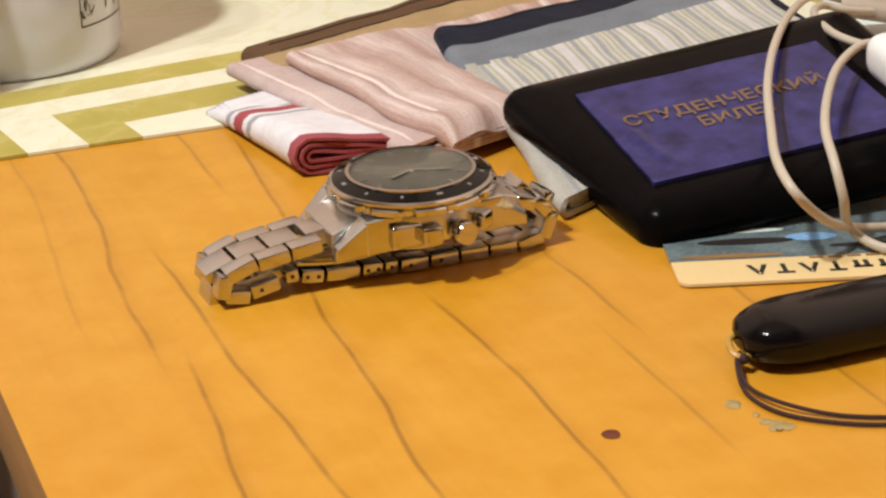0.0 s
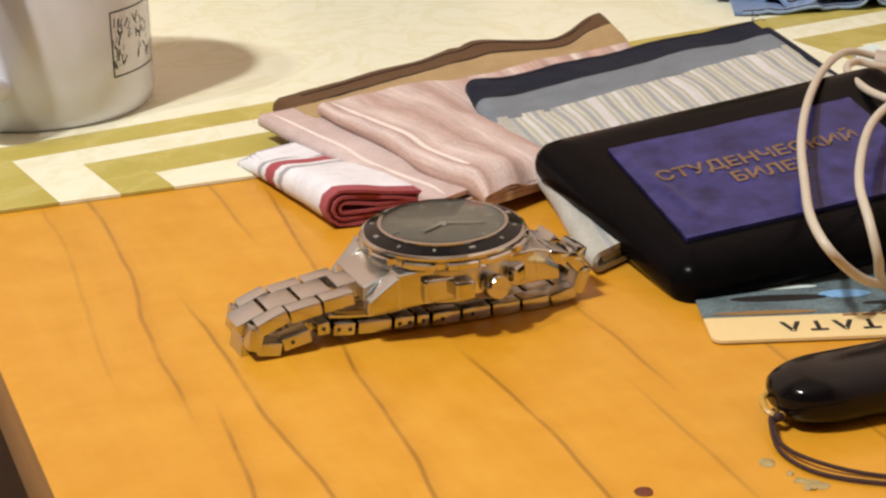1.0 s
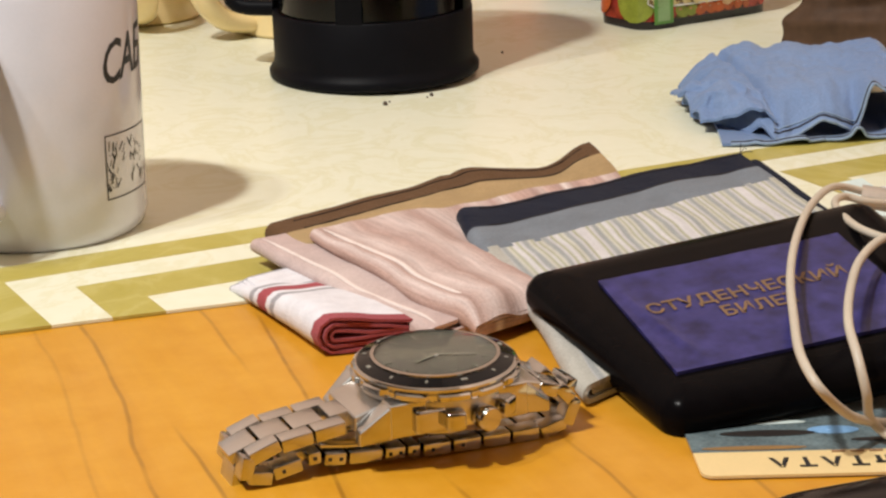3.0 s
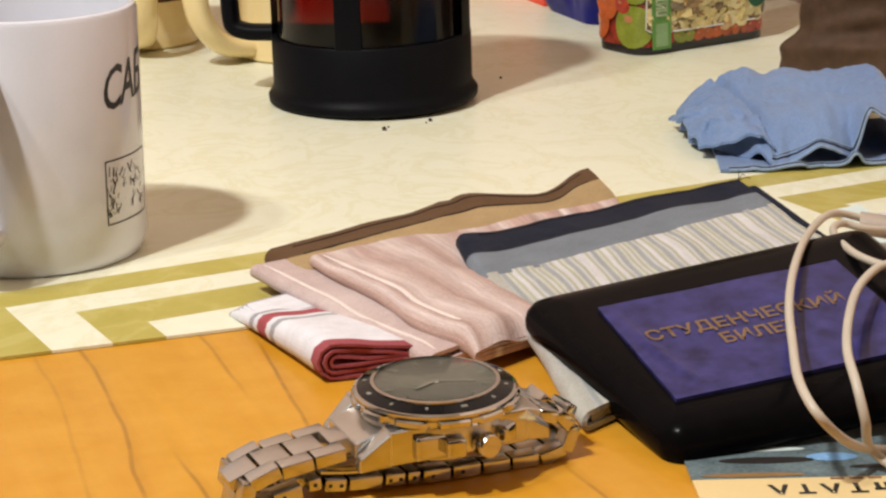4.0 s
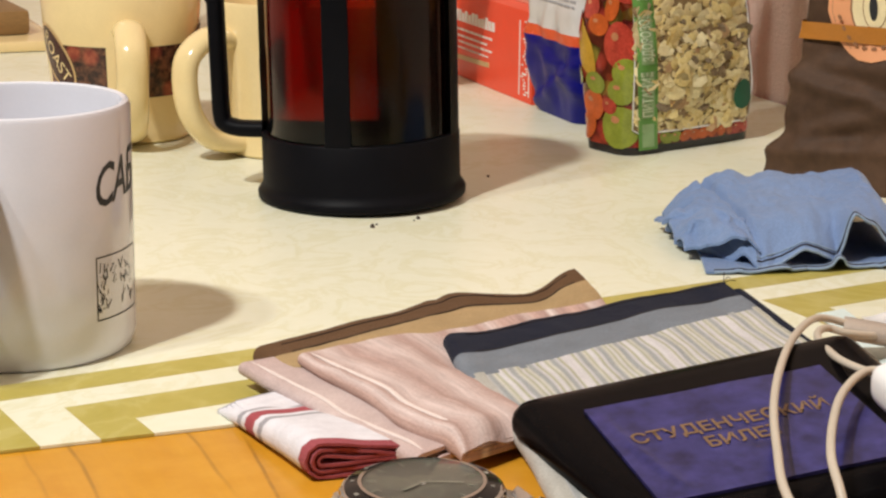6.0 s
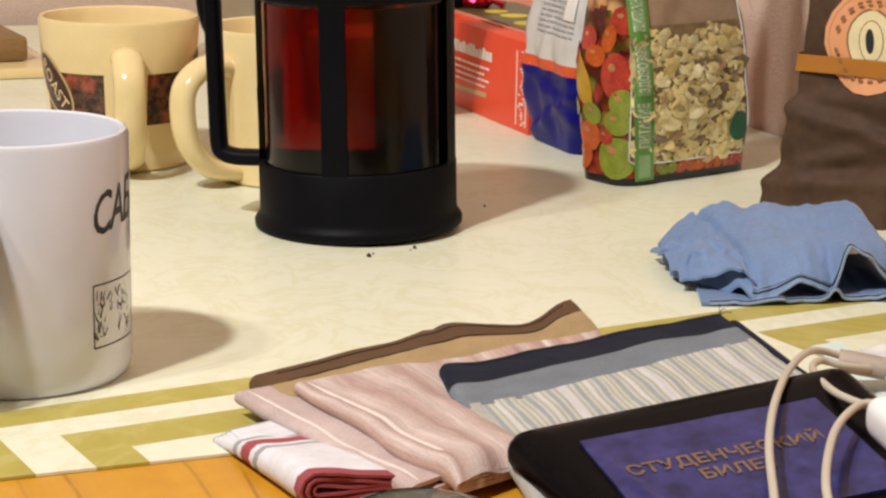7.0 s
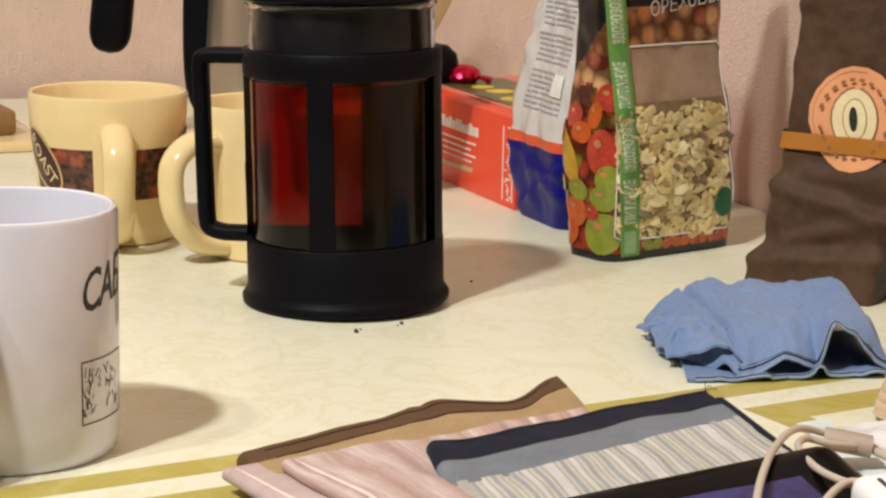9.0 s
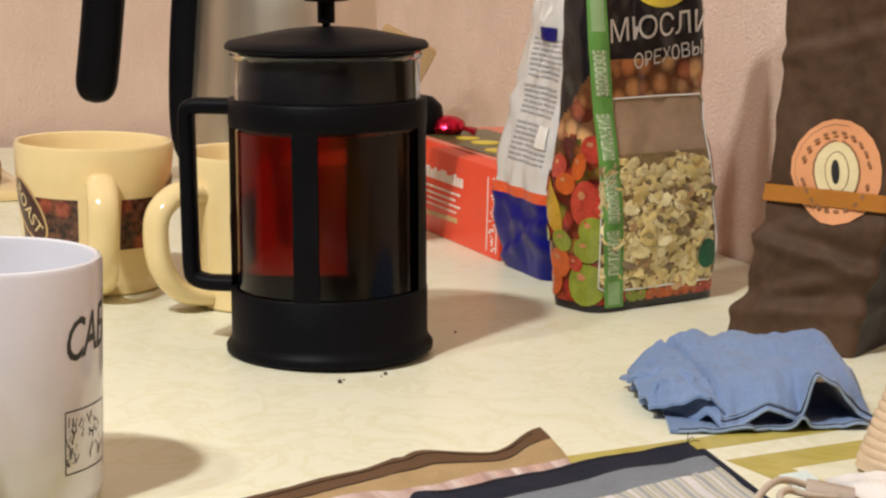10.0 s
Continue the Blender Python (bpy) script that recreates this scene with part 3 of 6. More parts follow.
bm = bmesh.new()
corners = [(EDGE_U + 0.001, 0.6008), (0.641, 0.6008), (0.641, 1.725), (EDGE_U + 0.001, 1.725)]
bm.faces.new([bm.verts.new((u, v, CLOTH_Z)) for u, v in corners])
pu, pv = Vector((math.cos(B - A), math.sin(B - A), 0)), Vector((-math.sin(B - A), math.cos(B - A), 0))
cuts = [(pv, q) for q in (0.593, 0.614, 0.630, 0.6465)]
for i in range(-1, 3):
    cuts += [(pu, P0 + PERIOD * i + k) for k in (0.0, 0.019, 0.036, 0.256)]
for normal, d in cuts:
    bmesh.ops.bisect_plane(bm, geom=bm.verts[:] + bm.edges[:] + bm.faces[:], dist=1e-7, plane_co=normal * d, plane_no=normal)
for f in bm.faces:
    c = f.calc_center_median()
    f.material_index = border(c.dot(pu), c.dot(pv))
rim = [e for e in bm.edges if e.is_boundary]
grown = bmesh.ops.extrude_edge_only(bm, edges=rim)
for v in grown["geom"]:
    if isinstance(v, bmesh.types.BMVert):
        v.co.z = 0.0002
solo("tablecloth", bm, [CREAM, OLIVE], TABLE, "cream marbled oilcloth with an olive key-pattern border", "tablecloth", smooth=0)


# ---- white mug ----
def mug_handle(r, z_top, z_bot, reach, wide, thick, ang, mat, parent):
    """A C-shaped ear leaving the wall at radius r."""
    h = z_top - z_bot
    pts = [(r - 0.004, z_top - 0.006), (r + reach * 0.45, z_top - 0.002), (r + reach * 0.92, z_top - h * 0.18), (r + reach, z_top - h * 0.42),
           (r + reach * 0.86, z_top - h * 0.70), (r + reach * 0.45, z_bot + h * 0.09), (r - 0.004, z_bot + h * 0.02)]
    path = curve_points([Vector((x, 0, z)) for x, z in pts], 6)
    bm = sweep(path, thick / 2, wide / 2, 14, side=(0, 1, 0))
    return part("handle", bm, mat, parent, m=Matrix.Rotation(ang, 4, "Z"))


MUG = (-0.1530, 0.708)
mug = thing("mug", pose(*MUG, CLOTH_Z), "white ceramic mug with black sketch print beside the napkins", "mug")
RM, HM = 0.0408, 0.0900
outer = [(0.0, 0.003), (RM - 0.006, 0.003), (RM - 0.005, 0.0), (RM - 0.003, 0.0), (RM - 0.0012, 0.0016), (RM, 0.006), (RM, HM - 0.002), (RM - 0.0008, HM - 0.0004), (RM - 0.0018, HM), (RM - 0.0030, HM - 0.0006), (RM - 0.0036, HM - 0.003)]
inner = [(RM - 0.0036, 0.012), (RM - 0.010, 0.0065), (0.0, 0.006)]
part("body", lathe(outer + inner, 96), CERAMIC, mug)
mug_handle(RM, 0.077, 0.014, 0.027, 0.013, 0.009, radians(-100), CERAMIC, mug)


def on_mug(angle0, z0, off=0.00015):
    def fn(co):
        a = angle0 + co.x / RM
        r = RM + off
        return (r * math.cos(a), r * math.sin(a), z0 + co.y)
    return fn


bm = letters("CAБ", 0.0170, 0.92, 0.22, bold=0.00022)
bmesh.ops.subdivide_edges(bm, edges=[e for e in bm.edges if e.calc_length() > 0.003], cuts=2)
bmesh.ops.scale(bm, vec=(0.86, 1.22, 1.0), verts=bm.verts)
for v in bm.verts:
    v.co.y += 0.12 * v.co.x + 0.0006 * noise.noise(v.co * 300)
part("lettering", bend(bm, on_mug(radians(-20), 0.0640)), INK, mug, "black handwritten-style letters", smooth=0)
bm = bmesh.new()
for x0, x1, y0, y1 in ((-0.0135, 0.0135, -0.0116, -0.0111), (-0.0135, 0.0135, 0.0111, 0.0116), (-0.0138, -0.0133, -0.0116, 0.0116), (0.0133, 0.0138, -0.0116, 0.0116)):
    n = max(2, int((x1 - x0) / 0.002))
    row = [(bm.verts.new((x0 + (x1 - x0) * i / n, y0, 0)), bm.verts.new((x0 + (x1 - x0) * i / n, y1, 0))) for i in range(n + 1)]
    for (a, b), (c, d) in zip(row, row[1:]):
        bm.faces.new((a, c, d, b))
strokes = random.Random(4)
for bx in (-0.0095, 0.0025):
    for k in range(30):
        x, y = bx + strokes.uniform(-0.0030, 0.0050), strokes.uniform(-0.0095, 0.0070)
        dx, dy, w = strokes.uniform(-0.0024, 0.0024), strokes.uniform(0.0005, 0.0036), strokes.uniform(0.00010, 0.00032)
        bm.faces.new([bm.verts.new(p) for p in ((x - w, y, 0), (x + w, y, 0), (x + dx + w, y + dy, 0), (x + dx - w, y + dy, 0))])
part("sketch_print", bend(bm, on_mug(radians(-20), 0.0270)), INK, mug, "black framed line sketch of plain strokes", smooth=0)

# ---- cream mugs ----
RC, HC = 0.0442, 0.0825
CUP = [(RC - 0.0085, 0.0), (RC - 0.0066, 0.0016), (RC - 0.0062, 0.012), (RC - 0.0044, 0.030), (RC - 0.0018, 0.055), (RC, HC - 0.002), (RC - 0.0010, HC), (RC - 0.0028, HC - 0.0006), (RC - 0.0040, HC - 0.004)]


def cup_radius(z):
    zs, rs = [p[1] for p in CUP[1:6]], [p[0] for p in CUP[1:6]]
    return float(np.interp(z, zs, rs))


def cup_patch(a0, a1, z0, z1, mat, parent, name, off=0.00015, n=18):
    bm, rows = bmesh.new(), []
    for j in range(5):
        z = z0 + (z1 - z0) * j / 4
        rows.append([bm.verts.new(((cup_radius(z) + off) * math.cos(a0 + (a1 - a0) * i / n), (cup_radius(z) + off) * math.sin(a0 + (a1 - a0) * i / n), z)) for i in range(n + 1)])
    for p, q in zip(rows, rows[1:]):
        for i in range(n):
            bm.faces.new((p[i], p[i + 1], q[i + 1], q[i]))
    return part(name, bm, mat, parent)


def cup_oval(angle, z, ra, rz, tilt, mat, parent, name, off):
    bm = bmesh.new()
    ct, st = math.cos(tilt), math.sin(tilt)

    def place(x, y):
        zz = z + x * st + y * ct
        a = angle + (x * ct - y * st) / RC
        r = cup_radius(zz) + off
        return (r * math.cos(a), r * math.sin(a), zz)
    mid = bm.verts.new(place(0, 0))
    prev = None
    for k in range(1, 4):
        ring = [bm.verts.new(place(ra * k / 3 * math.cos(2 * math.pi * i / 32), rz * k / 3 * math.sin(2 * math.pi * i / 32))) for i in range(32)]
        for i in range(32):
            j = (i + 1) % 32
            bm.faces.new((mid, ring[i], ring[j]) if prev is None else (prev[i], ring[i], ring[j], prev[j]))
        prev = ring
    part(name, bm, mat, parent)
    return place


def cream_mug(x, y, turn, gap=0.28):
    """turn: the angle of the ear in degrees."""
    m = thing("coffee_mug", pose(x, y, CLOTH_Z, 0, 0, turn), "cream glazed coffee mug with a dark coffee-bean band", "mug", "cream mugs")
    part("body", lathe([(0, 0.002), (RC - 0.0105, 0.002)] + CUP + [(RC - 0.0090, 0.018), (RC - 0.015, 0.008), (0, 0.0068)], 96), CREAM_GLAZE, m)
    mug_handle(RC - 0.0045, 0.067, 0.006, 0.030, 0.0170, 0.0115, 0.0, CREAM_GLAZE, m)
    for s in (1, -1):
        a0, a1 = sorted((s * gap, s * 1.30))
        cup_patch(a0, a1, 0.0265, 0.0545, BEAN, m, "bean_band")
        cup_oval(s * 1.10, 0.047, 0.0215, 0.0112, s * 0.85, TAN_PRINT, m, "badge_rim", 0.0003)
        put = cup_oval(s * 1.10, 0.047, 0.0200, 0.0095, s * 0.85, LOGO_BROWN, m, "badge", 0.00045)
        bm = letters("ROAST", 0.0102, 1.0)
        bend(bm, lambda co: Vector(put(co.x, co.y)) * 1.004)
        part("lettering", bm, CREAM_GLAZE, m, smooth=0)
    return m


cream_mug(-0.178, 1.113, -77)
cream_mug(-0.082, 1.077, -137, 0.50)

# ---- french press ----
PRESS = (-0.0388, 0.959)
press = thing("french_press", pose(*PRESS, CLOTH_Z, 0, -1.5, 0), "black plastic french press with glass jug of red tea", "french press")
RB = 0.0478
part("base", lathe([(0, 0.001), (0.0488, 0.001), (0.0503, 0.0022), (0.0505, 0.0048), (0.0495, 0.0064), (RB + 0.0006, 0.0078), (RB, 0.010), (RB, 0.0322), (RB - 0.0006, 0.0330), (RB - 0.0026, 0.0330), (RB - 0.003, 0.012), (0, 0.012)], 96), PLASTIC, press, "black plastic base cup with a flared foot")
part("collar", lathe([(RB - 0.0028, 0.1118), (RB - 0.0004, 0.1118), (RB, 0.1126), (RB, 0.1236), (RB - 0.0007, 0.1245), (RB - 0.0028, 0.1245), (RB - 0.0028, 0.1118)], 96), PLASTIC, press)
view = math.atan2(-PRESS[1], -PRESS[0])
pillar0 = view - radians(13)
for k in range(4):
    w = (0.0062 if k % 2 == 0 else 0.0105) / RB
    bm = lathe([(RB - 0.0027, 0.0325), (RB - 0.0003, 0.0325), (RB - 0.0003, 0.1123), (RB - 0.0027, 0.1123), (RB - 0.0027, 0.0325)], 6, a0=math.degrees(pillar0 + k * math.pi / 2 - w), a1=math.degrees(pillar0 + k * math.pi / 2 + w))
    part("pillar", bm, PLASTIC, press)
hx = 0.0735
path = curve_points([(RB - 0.002, 0, 0.1195), (RB + 0.010, 0, 0.1195), (hx - 0.010, 0, 0.1195), (hx - 0.0045, 0, 0.1185), (hx - 0.0030, 0, 0.114), (hx - 0.0032, 0, 0.100), (hx - 0.0036, 0, 0.060), (hx - 0.0040, 0, 0.040),
                     (hx - 0.006, 0, 0.0345), (hx - 0.012, 0, 0.0325), (RB + 0.008, 0, 0.0322), (RB - 0.002, 0, 0.0322)], 5)
part("handle", sweep(path, 0.0040, 0.0058, 12, side=(0, 1, 0), square=0.7), PLASTIC, press, m=Matrix.Rotation(pillar0 - math.pi / 2, 4, "Z"))
RG = 0.0448
part("glass_jug", lathe([(RG - 0.0018, 0.1104), (RG, 0.1104), (RG, 0.143), (RG + 0.0018, 0.1455), (RG + 0.0006, 0.1462), (RG - 0.0016, 0.144), (RG - 0.0018, 0.1104)], 96), JUG_GLASS, press, "clear glass cylinder").visible_shadow = False
part("tea", lathe([(0, 0.0140), (RG - 0.004, 0.0140), (RG, 0.018), (RG, 0.110), (0, 0.110)], 96), TEA, press, "translucent dark red tea")
part("filter", lathe([(0, 0.1128), (RG - 0.0026, 0.1128), (RG - 0.0022, 0.1140), (RG - 0.0022, 0.1180), (RG - 0.004, 0.1195), (0.006, 0.1200), (0, 0.1200)], 64), STEEL, press, "steel plunger filter")
part("rod", lathe([(0, 0.118), (0.0020, 0.118), (0.0020, 0.160), (0.0042, 0.160), (0.0042, 0.172), (0, 0.172)], 24), PLASTIC, press)
RL = 0.0487
part("lid", lathe([(RG - 0.0044, 0.1215), (RG - 0.0025, 0.1215), (RG - 0.0025, 0.1476), (RL - 0.002, 0.1476), (RL, 0.1484), (RL + 0.0002, 0.1500), (RL - 0.0012, 0.1515), (0.040, 0.1530), (0.030, 0.1552), (0.020, 0.1570), (0.008, 0.1582), (0, 0.1584)], 96), PLASTIC, press, "domed black plastic lid")
part("knob", lathe([(0, 0.1705), (0.010, 0.1705), (0.0128, 0.1725), (0.0138, 0.178), (0.012, 0.186), (0.006, 0.1905), (0, 0.1915)], 40), KNOB_BROWN, press, "dark brown round plunger knob")

# ---- kettle ----
kettle = thing("kettle", pose(-0.092, 1.452, CLOTH_Z), "brushed steel electric kettle with black open handle", "kettle")
RK = 0.0655
part("body", lathe([(0, 0.022), (RK + 0.004, 0.022), (RK + 0.005, 0.026), (RK + 0.003, 0.06), (RK - 0.001, 0.14), (RK - 0.006, 0.205), (RK - 0.009, 0.210), (0, 0.211)], 96), KETTLE, kettle)
part("power_base", lathe([(0, 0), (RK + 0.008, 0), (RK + 0.010, 0.004), (RK + 0.009, 0.016), (RK + 0.003, 0.021), (0, 0.021)], 64), PLASTIC, kettle)
part("lid", lathe([(0, 0.2115), (RK - 0.010, 0.2115), (RK - 0.012, 0.219), (0.02, 0.228), (0, 0.229)], 64), PLASTIC, kettle)
path = curve_points([(-RK + 0.008, 0, 0.026), (-RK - 0.004, 0, 0.045), (-RK - 0.006, 0, 0.10), (-RK - 0.002, 0, 0.17), (-RK + 0.006, 0, 0.209)], 6)
part("handle_strip", sweep(path, 0.0125, 0.016, 14, side=(0, 1, 0), square=0.6), PLASTIC, kettle)
path = curve_points([(-RK + 0.006, 0, 0.212), (-RK - 0.030, 0, 0.220), (-RK - 0.058, 0, 0.200), (-RK - 0.064, 0, 0.160), (-RK - 0.068, 0, 0.115), (-RK - 0.071, 0, 0.085), (-RK - 0.0725, 0, 0.068)], 7)
part("handle", sweep(path, 0.0150, 0.014, 16, side=(0, 1, 0), square=0.75, taper=lambda t: 1.0 if t < 0.82 else max(0.12, math.sqrt(max(0.0, 1 - ((t - 0.82) / 0.18) ** 2)))), PLASTIC, kettle, "black handle with a free rounded end")

# ---- bags: a rounded-rectangle loft that can carry printed patches ----
class Bag:
    def __init__(self, wide, deep, high, sx, sy, crumple, seed, corner=0.007, lean=lambda t: (0.0, 0.0), creases=()):
        self.wide, self.deep, self.high, self.sx, self.sy, self.crumple, self.seed, self.lean, self.creases = wide, deep, high, sx, sy, crumple, seed, lean, creases
        pts = []
        for cx, cy, a in ((-1, -1, 225), (1, -1, 270), (1, 1, 0), (-1, 1, 90), (-1, -1, 180)):
            span = (0, 45) if a == 225 else (0, 45) if a == 180 else (0, 90)
            for k in range(7):
                t = radians(a + span[0] + (span[1] - span[0]) * k / 6)
                pts.append((cx * (wide / 2 - corner) + corner * math.cos(t), cy * (deep / 2 - corner) + corner * math.sin(t)))
        self.pts = np.array(pts)
        self.cum = np.concatenate([[0], np.cumsum(np.linalg.norm(np.diff(self.pts, axis=0), axis=1))])
        self.round = self.cum[-1]

    def at(self, a, z, off=0.0):
        """The point at a metres round from the front's left corner and z up."""
        a = a % self.round
        x, y = (float(np.interp(a, self.cum, self.pts[:, k])) for k in (0, 1))
        t = z / self.high
        kx, ky = self.sx(t), self.sy(t)
        lx, ly = self.lean(t)
        p = Vector((x * kx + lx, y * ky + ly, z))
        n = Vector((x / self.wide, y / self.deep, 0)).normalized()
        q = noise.noise(Vector((p.x * 38 + self.seed, p.y * 38, z * 30))) + 0.5 * noise.noise(Vector((p.x * 95, p.y * 95 + self.seed, z * 70)))
        for zc, slant, depth in self.creases:
            d = (z - zc - slant * p.x) / 0.0045
            off += depth * (math.exp(-d * d) - 0.8 * math.exp(-(d - 1.6) ** 2))
        return p + n * (q * self.crumple * min(1, z / 0.012) + off)

    def shell(self, colour_of, rows=60, cols=72):
        bm, rings = bmesh.new(), []
        for j in range(rows + 1):
            z = self.high * j / rows
            rings.append([bm.verts.new(self.at(self.round * i / cols, z)) for i in range(cols)])
        for j in range(rows):
            for i in range(cols):
                k = (i + 1) % cols
                f = bm.faces.new((rings[j][i], rings[j][k], rings[j + 1][k], rings[j + 1][i]))
                f.material_index = colour_of(self.round * (i + 0.5) / cols, self.high * (j + 0.5) / rows)
        for ring in (rings[0], rings[-1]):
            bm.faces.new(ring)
        return bm

    def patch(self, a0, a1, z0, z1, off, na=10, nz=10, edge=None):
        bm, rows = bmesh.new(), []
        for j in range(nz + 1):
            z = z0 + (z1 - z0) * j / nz
            e = edge(z) if edge else 0.0
            rows.append([bm.verts.new(self.at(e + a0 + (a1 - a0) * i / na, z, off)) for i in range(na + 1)])
        for p, q in zip(rows, rows[1:]):
            for i in range(na):
                bm.faces.new((p[i], p[i + 1], q[i + 1], q[i]))
        return bm

    def oval(self, a, z, ra, rz, off, tilt=0.0, bm=None, n=20):
        bm = bm or bmesh.new()
        ct, st = math.cos(tilt), math.sin(tilt)

        def place(x, y):
            return self.at(a + x * ct - y * st, max(z + x * st + y * ct, 0.001), off)
        mid, prev = bm.verts.new(place(0, 0)), None
        for k in (1, 2):
            ring = [bm.verts.new(place(ra * k / 2 * math.cos(2 * math.pi * i / n), rz * k / 2 * math.sin(2 * math.pi * i / n))) for i in range(n)]
            for i in range(n):
                j = (i + 1) % n
                bm.faces.new((mid, ring[i], ring[j]) if prev is None else (prev[i], ring[i], ring[j], prev[j]))
            prev = ring
        return bm


# muesli bag
MU = Bag(0.0965, 0.038, 0.235, lambda t: 1.0 + 0.03 * math.sin(min(1, t * 2.4) * 3.1) - 0.15 * max(0, t - 0.10), lambda t: 1.0 + 0.22 * math.sin(min(1, t * 2.2) * 3.1) - 0.68 * max(0, t - 0.25), 0.0026, 3.0, corner=0.011, lean=lambda t: (-0.007 * t, 0.006 * t))
muesli = thing("muesli_bag", pose(0.1259, 1.1026, CLOTH_Z, 0, 0, 37.5), "printed muesli bag with a clear window showing oat flakes", "food bag")
W_IN = MU.wide


def muesli_zone(a, z):
    b = a if a < MU.round / 2 else a - MU.round
    if z < 0.004 or z > 0.1370:
        return 1
    if b > W_IN + 0.006 or b < -0.040:
        return 1
    if b < 0.004:
        rise = 0.098 + 0.95 * (b + 0.034)
        if z > rise:
            return 1
        return 2 if z > 0.094 + 0.002 * math.sin(b * 300) else 0
    return 2 if z > 0.096 else 0


part("film", MU.shell(muesli_zone, 110, 150), [FRUIT_BED, BAG_BLACK, NUT_BED], muesli, "black film printed with berries and nuts")
part("window", MU.patch(0.0015, W_IN - 0.010, 0.012, 0.1155, 0.0005, 16, 20), BAG_CLEAR, muesli, "cloudy clear plastic window")
# dark sheet behind the flakes: the shade in their gaps, put in as colour
part("oat_shade_sheet", MU.patch(0.003, W_IN - 0.012, 0.013, 0.086, 0.0008, 16, 16), OAT_SHADE, muesli)
rnd = random.Random(7)
wx0, wx1 = 0.0022, W_IN - 0.0105
edge_path = [MU.at(a, z, 0.0011) for a, z in [(wx0, 0.014 + 0.0097 * k) for k in range(11)] + [(wx0 + 0.004 + (wx1 - wx0 - 0.008) * k / 6, 0.1160) for k in range(7)] + [(wx1, 0.112 - 0.0097 * k) for k in range(11)] + [(wx1 - 0.004 - (wx1 - wx0 - 0.008) * k / 6, 0.0118) for k in range(7)]]
part("window_rim", sweep(edge_path, 0.00055, 0.0004, 6, closed=True, side=(0.7, -0.7, 0.1)), WHITE_PAPER, muesli, "pale outline of the window")
bm = bmesh.new()
for k in range(820):
    a, z = rnd.uniform(0.004, W_IN - 0.014), 0.013 + 0.074 * rnd.random() ** 0.95
    if z > 0.081 + 0.004 * math.sin(a * 130):
        continue
    p = MU.at(a, z, rnd.uniform(0.0004, 0.0012))
    r = rnd.choice((0.0020, 0.0026, 0.0032, 0.0040, 0.0058)) * rnd.uniform(0.85, 1.2)
    m = Matrix.Translation(p) @ Euler((rnd.uniform(1.2, 1.95), rnd.uniform(-0.35, 0.35), rnd.uniform(-0.25, 0.25))).to_matrix().to_4x4()
    oval_k, cup = rnd.uniform(0.65, 1.0), rnd.uniform(-0.06, 0.06)
    rings = [[bm.verts.new(m @ Vector((r * f * math.cos(t * 0.7854) * (1 + 0.16 * math.sin(2.3 * t + k)), r * oval_k * f * math.sin(t * 0.7854), r * (h + cup * f * f)))) for t in range(8)] for f, h in ((0.72, 0.055), (1.0, 0.0), (0.72, -0.06))]
    for one, two in zip(rings, rings[1:]):
        for t in range(8):
            bm.faces.new((one[t], one[(t + 1) % 8], two[(t + 1) % 8], two[t]))
    bm.faces.new(rings[0])
    bm.faces.new(rings[2][::-1])
part("oat_flake", bm, FLAKES, muesli, "pale oat flakes with raisins", kind="stuff")
pick = random.Random(12)
fruits = [(-0.006, 0.0595, 0.0085, 0.0125, FRUIT_RED), (-0.027, 0.056, 0.0055, 0.0165, FRUIT_YELLOW), (-0.0025, 0.0455, 0.0065, 0.0075, FRUIT_GREEN), (-0.0045, 0.0345, 0.0075, 0.0072, FRUIT_GREEN), (-0.0050, 0.0150, 0.0125, 0.0115, FRUIT_GREEN),
          (-0.023, 0.0250, 0.0075, 0.0085, FRUIT_ORANGE), (-0.020, 0.0375, 0.0065, 0.0060, FRUIT_GREEN), (-0.001, 0.0890, 0.0075, 0.0075, FRUIT_RED), (-0.0100, 0.0790, 0.0042, 0.0080, FRUIT_ORANGE), (-0.024, 0.0780, 0.0060, 0.0065, FRUIT_RED),
          (-0.018, 0.0690, 0.0055, 0.0060, FRUIT_ORANGE), (-0.028, 0.0130, 0.0060, 0.0075, FRUIT_ORANGE), (-0.0115, 0.0260, 0.0048, 0.0045, FRUIT_RED), (-0.034, 0.0680, 0.0050, 0.0070, FRUIT_RED), (-0.033, 0.0400, 0.0050, 0.0055, FRUIT_GREEN)]
for k in range(12):
    fruits.append((0.012 + k * 0.0066, 0.0082, pick.uniform(0.003, 0.005), 0.0032, pick.choice((FRUIT_RED, FRUIT_ORANGE, FRUIT_ORANGE, FRUIT_GREEN))))
for k, (a, z, ra, rz, m) in enumerate(fruits):
    bm = MU.oval(a, z, ra, rz, 0.0006 + 0.00003 * k, 0.4 * math.sin(k * 2.1), n=18)
    n_first = len(bm.faces)
    MU.oval(a - ra * 0.25, z + rz * 0.35, ra * 0.26, rz * 0.18, 0.0007 + 0.00003 * k, bm=bm, n=10)
    for i, f in enumerate(bm.faces):
        f.material_index = 0 if i < n_first else 1
    part("fruit_print", bm, [m, FRUIT_SHEEN], muesli)
strip_edge = lambda z: 0.0062 - 0.0095 * (z / 0.17)
part("green_strip", MU.patch(0.0, 0.0128, 0.003, 0.225, 0.0024, 6, 40, strip_edge), STRIP_GREEN, muesli, "green paper strip along the edge")
